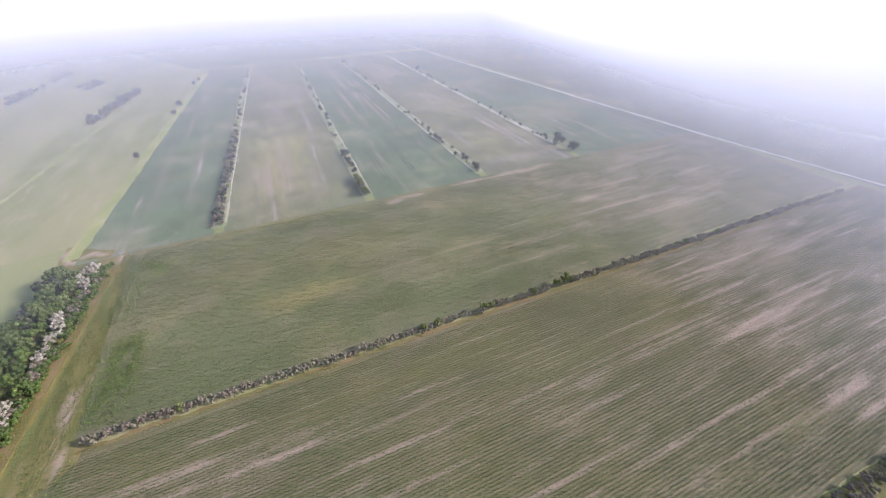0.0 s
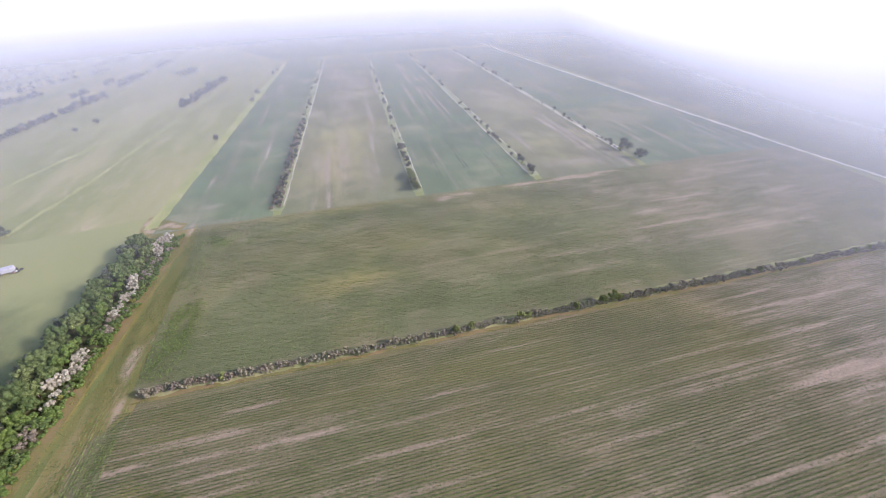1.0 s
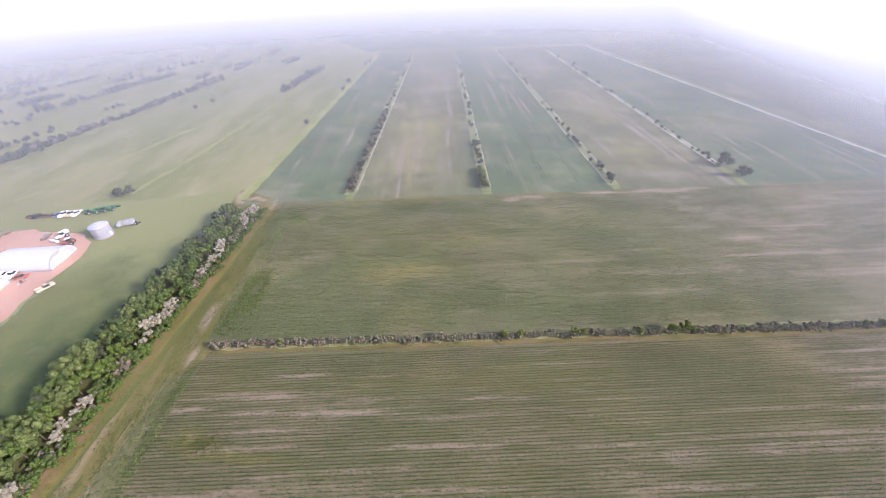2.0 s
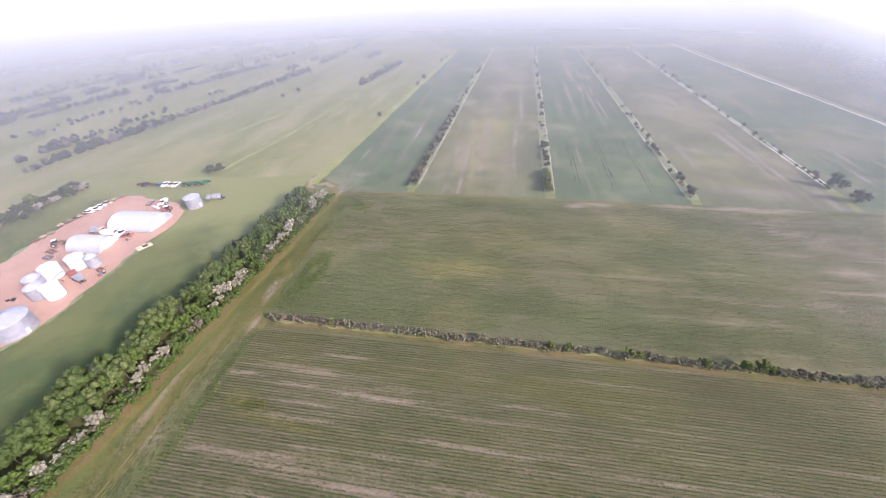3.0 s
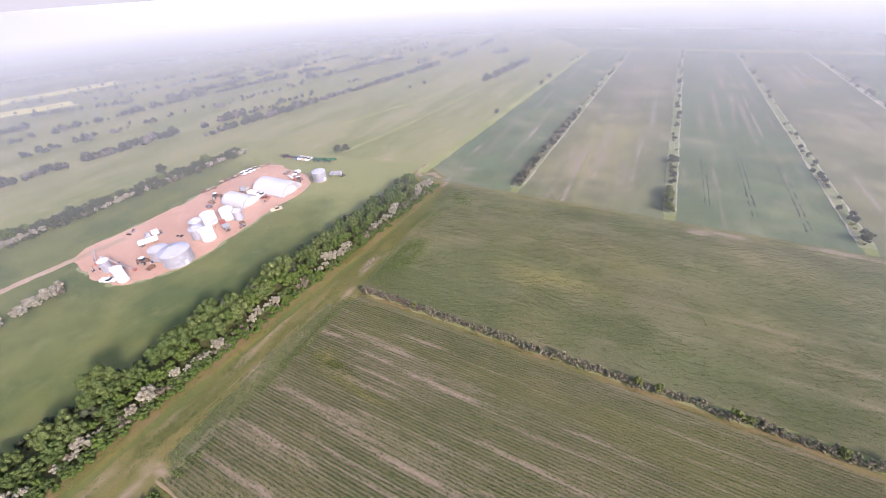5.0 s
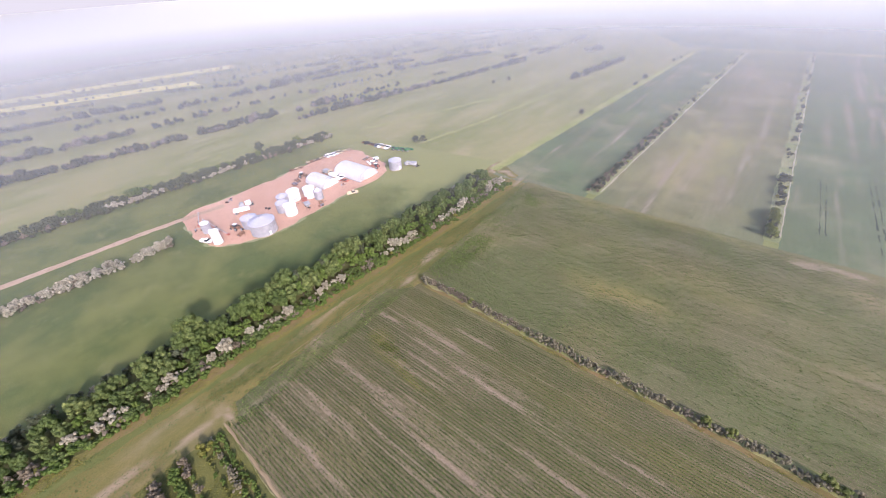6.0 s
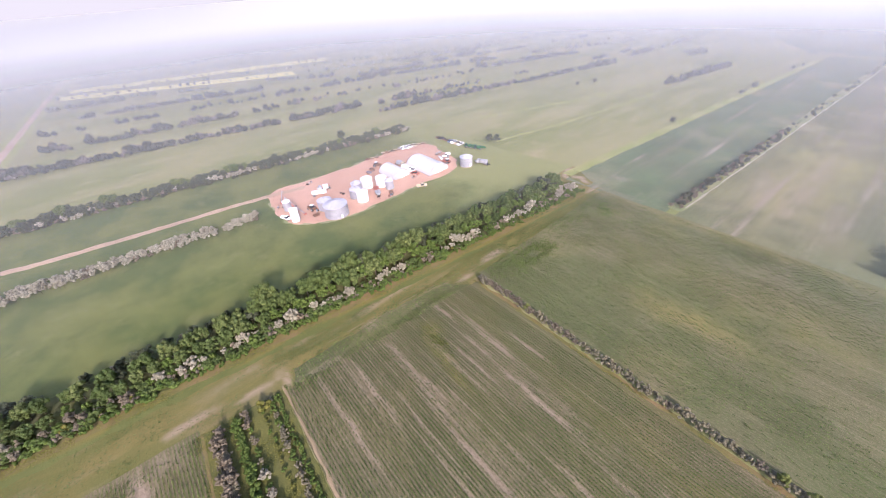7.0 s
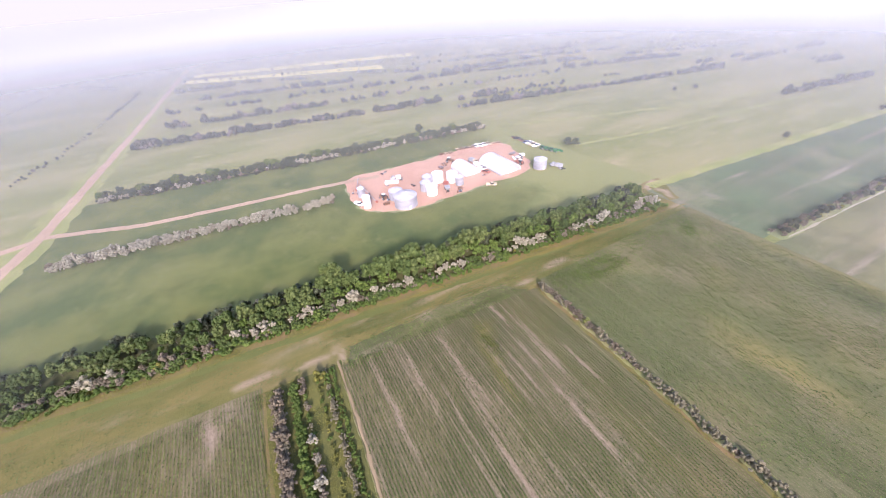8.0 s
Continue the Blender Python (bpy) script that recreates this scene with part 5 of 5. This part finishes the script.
# ---- far tree rows ----
def far_rows():
    """The tree rows of the western distance, joined: lumpy crowns of sprays on short stems."""
    kinds = [leafy(900 + k, 6.0, 3.1, 0.2, 250, 0.5, 10) for k in range(5)]
    kinds = [(np.array(v), np.array([f for f in fs if len(f) == 3])) for v, fs in kinds]
    bands = {0: [[], [], 0], 1: [[], [], 0]}

    def put(x, y, s):
        v, f = kinds[R.randrange(5)]
        a = R.uniform(0, 6.28)
        c, d = math.cos(a) * s, math.sin(a) * s
        # Beyond 400 m the trees take the bluer, haze-tinted leaf colour.
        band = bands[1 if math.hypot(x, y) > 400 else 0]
        band[0].append(np.stack([x + c * v[:, 0] - d * v[:, 1], y + d * v[:, 0] + c * v[:, 1], s * R.uniform(0.85, 1.25) * v[:, 2]], 1))
        band[1].append(f + band[2])
        band[2] += len(v)

    def row(xa, ya, xb, yb, stretches, size=1.0, gap=2.6):
        """One straight row, planted over the given stretches of y."""
        for y0, y1 in stretches:
            y = y0
            while y < y1:
                x = xa + (xb - xa) * (y - ya) / (yb - ya)
                put(x + R.uniform(-1.8, 1.8), y, size * R.uniform(0.6, 1.05) * (0.8 + 0.4 * float(vnoise(y / 12, xa, 19))))
                y += gap * R.uniform(0.6, 1.4)

    row(-319, -70, -281, 158, ((-70, 22), (26, 30), (31, 49), (50, 68), (72, 92), (101, 131), (134, 153), (154, 158)))
    row(-255, 159, -202, 417, ((160, 182), (187, 191), (194, 228), (230, 254), (259, 289), (294, 308), (311, 317), (321, 333), (335, 361), (368, 373), (377, 417)), 0.95)
    row(-275, 171, -251, 334, ((172, 177), (186, 207)), 1.15)
    row(-275, 171, -251, 334, ((211, 265), (270, 278), (320, 334)), 0.7, 4.5)
    row(-363, -51, -330, 174, ((-51, -34), (-24, 27), (33, 75)), 1.0)
    row(-363, -51, -330, 174, ((89, 94), (98, 112), (118, 126), (140, 145), (164, 172)), 0.85, 3.2)
    row(-314, 213, -307, 314, ((213, 226), (238, 252), (260, 266), (291, 296), (310, 314)), 0.65, 4.0)
    row(-418, -54, -388, 107, ((-54, -43), (-30, -25), (-4, 3), (9, 25), (51, 59), (84, 91), (100, 106)), 0.8, 3.6)
    row(-460, -29, -438, 71, ((-29, -18), (-10, 45), (48, 57), (61, 71)), 0.9, 3.0)
    row(-521, -52, -510, 10, ((-52, -43), (-37, 10)), 0.9, 3.0)
    row(-436, 73, -422, 122, ((73, 122),), 1.05)
    row(-524, 17, -484, 86, ((17, 40), (58, 86)), 0.8, 3.5)
    row(-386, 130, -367, 243, ((130, 143), (151, 157), (170, 188), (195, 228), (234, 243)), 0.95, 3.0)
    row(-466, 142, -415, 203, ((142, 173), (178, 203)), 0.85, 3.4)
    row(-364, 250, -329, 369, ((250, 323), (339, 352), (356, 369)), 0.95, 2.6)
    row(-384, 217, -380, 383, ((217, 300), (318, 340), (352, 383)), 1.05, 2.6)
    row(-306, 320, -266, 448, ((320, 330), (336, 346), (352, 357), (360, 448)), 0.95, 2.8)
    row(-430, 294, -398, 466, ((294, 325), (344, 372), (384, 407), (415, 440), (450, 466)), 0.85, 4.0)
    row(-368, 378, -330, 569, ((378, 400), (408, 455), (500, 569)), 0.85, 4.0)
    row(-312, 421, -255, 556, ((421, 446), (462, 482), (492, 525), (535, 556)), 0.8, 4.0)
    row(-230, 420, -222, 479, ((420, 444), (468, 479)), 0.85, 3.0)
    row(-206, 454, -198, 589, ((454, 464), (469, 500), (538, 589)), 0.9, 3.0)
    row(-122, 357, -110, 453, ((357, 389), (396, 418), (421, 453)), 0.95, 2.6)
    row(-157, 486, -151, 512, ((486, 491), (496, 512)), 0.9, 3.0)
    row(-616, -38, -532, 255, ((-38, 20), (34, 60), (80, 130), (150, 190), (205, 250)), 0.5, 9.0)
    row(-588, -46, -478, 182, ((-46, -20), (-5, 40), (55, 120), (130, 182)), 0.55, 9.0)
    row(-655, -36, -556, 257, ((-36, 257),), 0.45, 8.0)
    for xa, ya, xb, yb, n in ((-470, 190, -400, 420, 40), (-350, 120, -300, 300, 26), (-400, 60, -372, 200, 24), (-460, 330, -380, 620, 60), (-330, 440, -240, 700, 50), (-420, 470, -300, 760, 60), (-545, 80, -480, 330, 36)):
        for k in range(n):
            f = (k + R.random()) / n
            put(xa + (xb - xa) * f + R.uniform(-5, 5), ya + (yb - ya) * f, R.uniform(0.3, 0.75))
    for x0, y0, x1, y1, n in ((-292, -132, -345, -119, 14), (-350, -118, -440, -106, 16), (-440, -106, -570, -92, 60), (-540, -213, -670, -196, 40), (-660, -168, -622, -122, 26), (-350, 655, -280, 712, 40), (-284, 655, -270, 720, 30), (-221, 478, -200, 520, 14), (-170, 500, -160, 520, 8), (-690, 325, -615, 360, 24)):
        for k in range(n):
            f = (k + R.random()) / n
            put(x0 + (x1 - x0) * f + R.uniform(-2, 2), y0 + (y1 - y0) * f + R.uniform(-2, 2), R.uniform(0.35, 0.7) * (0.55 if y0 < -90 and x0 > -560 else 1.0))
    for k, name, leaf, label in ((0, "tree_rows", LEAF_FAR, "rows of dark grey-green trees across the pasture"), (1, "distant_tree_rows", LEAF_HAZE_BLUE, "rows of trees in the far distance, tinted blue-grey like haze")):
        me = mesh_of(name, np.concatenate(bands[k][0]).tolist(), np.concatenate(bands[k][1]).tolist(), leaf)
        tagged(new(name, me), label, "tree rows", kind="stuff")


far_rows()


def far_barn(x, y, turn, long):
    ob = thing("distant_barn", x, y, turn, "small white farm building in the distance", "barn")
    bm = bmesh.new()
    box(bm, 0, 0, 0, long, 9, 4.5)
    part("wall", bm, PANEL, ob)
    bm = bmesh.new()
    vs = [bm.verts.new(p) for p in ((-long / 2 - 0.4, -5, 4.4), (long / 2 + 0.4, -5, 4.4), (long / 2 + 0.4, 0, 7), (-long / 2 - 0.4, 0, 7), (-long / 2 - 0.4, 5, 4.4), (long / 2 + 0.4, 5, 4.4))]
    for f in ((0, 1, 2, 3), (3, 2, 5, 4), (0, 3, 4), (1, 5, 2), (0, 4, 5, 1)):
        bm.faces.new([vs[i] for i in f])
    part("roof", bm, GREYPAINT, ob, "pale gabled roof")


far_barn(-404, 687, 20, 4)


def haze_bank():
    """The pale band of hazy sky that closes the distance."""
    k = Mat("bright_hazy_sky", 1.0)
    k.put(k.b.inputs["Emission Color"], (0.97, 0.98, 1.0))
    k.b.inputs["Emission Strength"].default_value = 0.345
    n, r = 64, 4900
    verts = [(r * math.cos(2 * math.pi * i / n), r * math.sin(2 * math.pi * i / n), z) for z in (-20, 1200) for i in range(n)]
    faces = [(i, (i + 1) % n, n + (i + 1) % n, n + i) for i in range(n)]
    tagged(new("backdrop", mesh_of("backdrop", verts, faces, k.done((0.0, 0.0, 0.0)))), "plain pale hazy sky at the horizon", "sky", kind="structure")


haze_bank()


# ---- crop plants in rows, nearest fields ----
def plants(name, x0, x1, y0, y1, gap, size, keep, label, seed, turned=False, leaf=None, loose=0.05):
    """Small leafy plants in rows along x, thinned where the soil is bare: 3 drooping leaves each."""
    rng = np.random.default_rng(seed)
    ys = np.arange(math.ceil(y0 / 0.76) * 0.76 + 0.19, y1, 0.76)
    xs = np.arange(x0, x1, gap)
    x, y = (a.ravel() for a in np.meshgrid(xs, ys))
    x = x + rng.uniform(-0.3, 0.3, x.size) * gap
    y = y + rng.normal(0, loose, x.size)
    if turned:
        x, y = x0 + (y - y0), y0 + (x - x0)
    ok = rng.random(x.size) > 0.1 + 0.95 * np.clip(keep(x, y), 0, 1)
    x, y = x[ok], y[ok]
    n = x.size
    s = size * rng.uniform(0.65, 1.25, n)
    a0 = rng.uniform(0, 2 * np.pi, n)
    verts = np.zeros((n, 10, 3))
    fx, fy = (0.6, 1.1) if turned else (1.1, 0.6)
    verts[:, 0] = np.stack([x, y, 0.08 + 0.85 * s], 1)
    for k in range(3):
        a = a0 + k * 2.094 + rng.uniform(-0.4, 0.4, n)
        for j, (rr, da, zz) in enumerate(((0.55, -0.5, 0.8), (1.0, 0.0, 0.45), (0.55, 0.5, 0.8))):
            verts[:, 1 + 3 * k + j] = np.stack([x + fx * s * rr * np.cos(a + da), y + fy * s * rr * np.sin(a + da), 0.08 + s * zz], 1)
    i = np.arange(n)[:, None] * 10
    tri = np.array([[0, 1 + 3 * k, 2 + 3 * k] for k in range(3)] + [[0, 2 + 3 * k, 3 + 3 * k] for k in range(3)])
    faces = (i[:, None, :] + tri[None]).reshape(-1, 3)
    me = bpy.data.meshes.new(name)
    me.from_pydata(verts.reshape(-1, 3).tolist(), [], faces.tolist())
    me.materials.append(leaf or CROPLEAF)
    me.update()
    return tagged(new(name, me), label, "crop plants", kind="stuff")


plants("crop_plants", -60, 250, -8, 70, 0.48, 0.42, lambda x, y: 0.85 * near_bare(x, y) - 0.16 + 0.3 * smooth(vnoise(x / 45, y / 4.5, 83), 0.5, 0.8) + 2.0 * (y < 7.5 - 0.05 * (x + 60)), "small green crop plants in straight rows", 1)
plants("crop_plants", -57, 246, 76.5, 156, 0.56, 0.42, lambda x, y: mid_bare(x, y) * 0.8 + 0.0 + 0.55 * smooth(vnoise(x / 26, y / 10, 87), 0.4, 0.7), "low weedy crop plants in faint rows", 2, False, CROPLEAF_MID, 0.26)
south_bare = bare_rows(41, [(-57, -26.5, 8, 1.8, 0.8), (-60, -20, 3, 3, 0.4)], 0.7, 0.95)
plants("crop_plants", -62, 20, -60, -13.5, 0.48, 0.42, lambda x, y: south_bare(x, y) - 0.12 + 2.0 * (y > -14.1 - 0.04 * (x + 62)), "dense green crop plants in straight rows", 3)
plants("crop_plants", -66, -66 + 62, 9, 9 + 9, 0.6, 0.46, lambda x, y: -0.05 + 0.7 * smooth(vnoise(x / 5, y / 11, 3), 0.5, 0.75), "green end rows of crop along the headland", 4, True, CROPLEAF_LUSH)
plants("crop_plants", -62, -62 + 72, 78, 78 + 18, 0.55, 0.46, lambda x, y: -0.05 + 0.95 * smooth(x + 9 * vnoise(x / 7, y / 11, 151), -55, -44) + 0.4 * smooth(-x, 58, 61) + 0.7 * smooth(vnoise(x / 5, y / 11, 6), 0.5, 0.75), "lush green weeds at the ends of the rows", 5, True, CROPLEAF_LUSH, 0.3)


# ---- tufts of grass and weeds ----
def tufts(name, count, place, size, leaf, label, seed):
    """Scattered tufts of three leaves; place() gives x and y for random u, v."""
    rng = np.random.default_rng(seed)
    x, y = place(rng.random(count), rng.random(count))
    ok = vnoise(x / 3.5, y / 7, seed) + 0.4 * rng.random(count) > 0.62
    x, y = x[ok], y[ok]
    n = x.size
    q = size * rng.uniform(0.5, 1.4, n)
    a0 = rng.uniform(0, 2 * np.pi, n)
    verts = np.zeros((n, 9, 3))
    for k in range(3):
        a = a0 + 2.1 * k
        for j, (rr, da, zz) in enumerate(((0.35, -0.9, 0.0), (0.35, 0.9, 0.0), (1.0, 0.0, 0.55))):
            verts[:, 3 * k + j] = np.stack([x + q * rr * np.cos(a + da), y + q * rr * np.sin(a + da), 0.06 + q * zz], 1)
    faces = (np.arange(n)[:, None, None] * 9 + np.arange(9).reshape(3, 3)[None]).reshape(-1, 3)
    tagged(new(name, mesh_of(name, verts.reshape(-1, 3).tolist(), faces.tolist(), leaf)), label, "grass", kind="stuff")


def on_headland(u, v):
    y = -88 + 245 * v
    return edge_x(y) + 0.5 + u * (-59 - edge_x(y)), y


def on_edge(u, v):
    y = -94 + 244 * v
    return edge_x(y) - 0.5 + 3.0 * u ** 2, y


def on_weed_band(u, v):
    y = 8 + 145 * v
    return edge_x(y) + 3.2 + 6.5 * u, y


tufts("weed_band", 6000, on_weed_band, 0.24, CROPLEAF_MID, "band of dark green weeds along the headland", 38)
tufts("grass_tufts", 16000, on_headland, 0.24, CROPLEAF_MID, "scattered green weed tufts on the headland", 31)
tufts("grass_tufts", 5000, on_edge, 0.3, LEAF_YELLOW, "yellow-green tall grass along the shelterbelt", 32)
tufts("grass_tufts", 2600, lambda u, v: (-58 + 300 * v, 72.6 - 1.0 * u - 0.0103 * 300 * v), 0.26, LEAF_YELLOW, "yellow-green tall grass along the hedge", 33)
tufts("grass_tufts", 15000, lambda u, v: (-62 + 70 * v, -14.5 + 20 * u - 0.05 * 70 * v), 0.26, LEAF_YELLOW, "tall yellow-green grass in the shrub plot", 34)


def on_path(u, v):
    x = -62 + 95 * v
    return x, 6.7 - 0.045 * (x + 62) + 1.6 * (u - 0.5)


tufts("grass_tufts", 1500, on_path, 0.22, LEAF_YELLOW, "yellow-green grass tufts along the worn path", 39)


def round_about(x, y, wide, long):
    """Spots thick at x, y and thinning outwards."""
    def f(u, v):
        r = np.sqrt(-2 * np.log(1 - 0.99 * u))
        return x + wide * r * np.cos(2 * np.pi * v), y + long * r * np.sin(2 * np.pi * v)
    return f


tufts("weed_patch", 1500, round_about(-50, 143, 5.0, 3.0), 0.34, CROPLEAF_LUSH, "patch of vivid green weeds in the crop", 35)
tufts("weed_patch", 1900, round_about(-53, 98, 2.6, 9.0), 0.34, CROPLEAF_LUSH, "long patch of vivid green weeds in the crop", 36)
tufts("weed_patch", 450, round_about(-47, 46.5, 4.0, 1.0), 0.3, LEAF_YELLOW, "patch of yellow-green weeds between crop rows", 37)
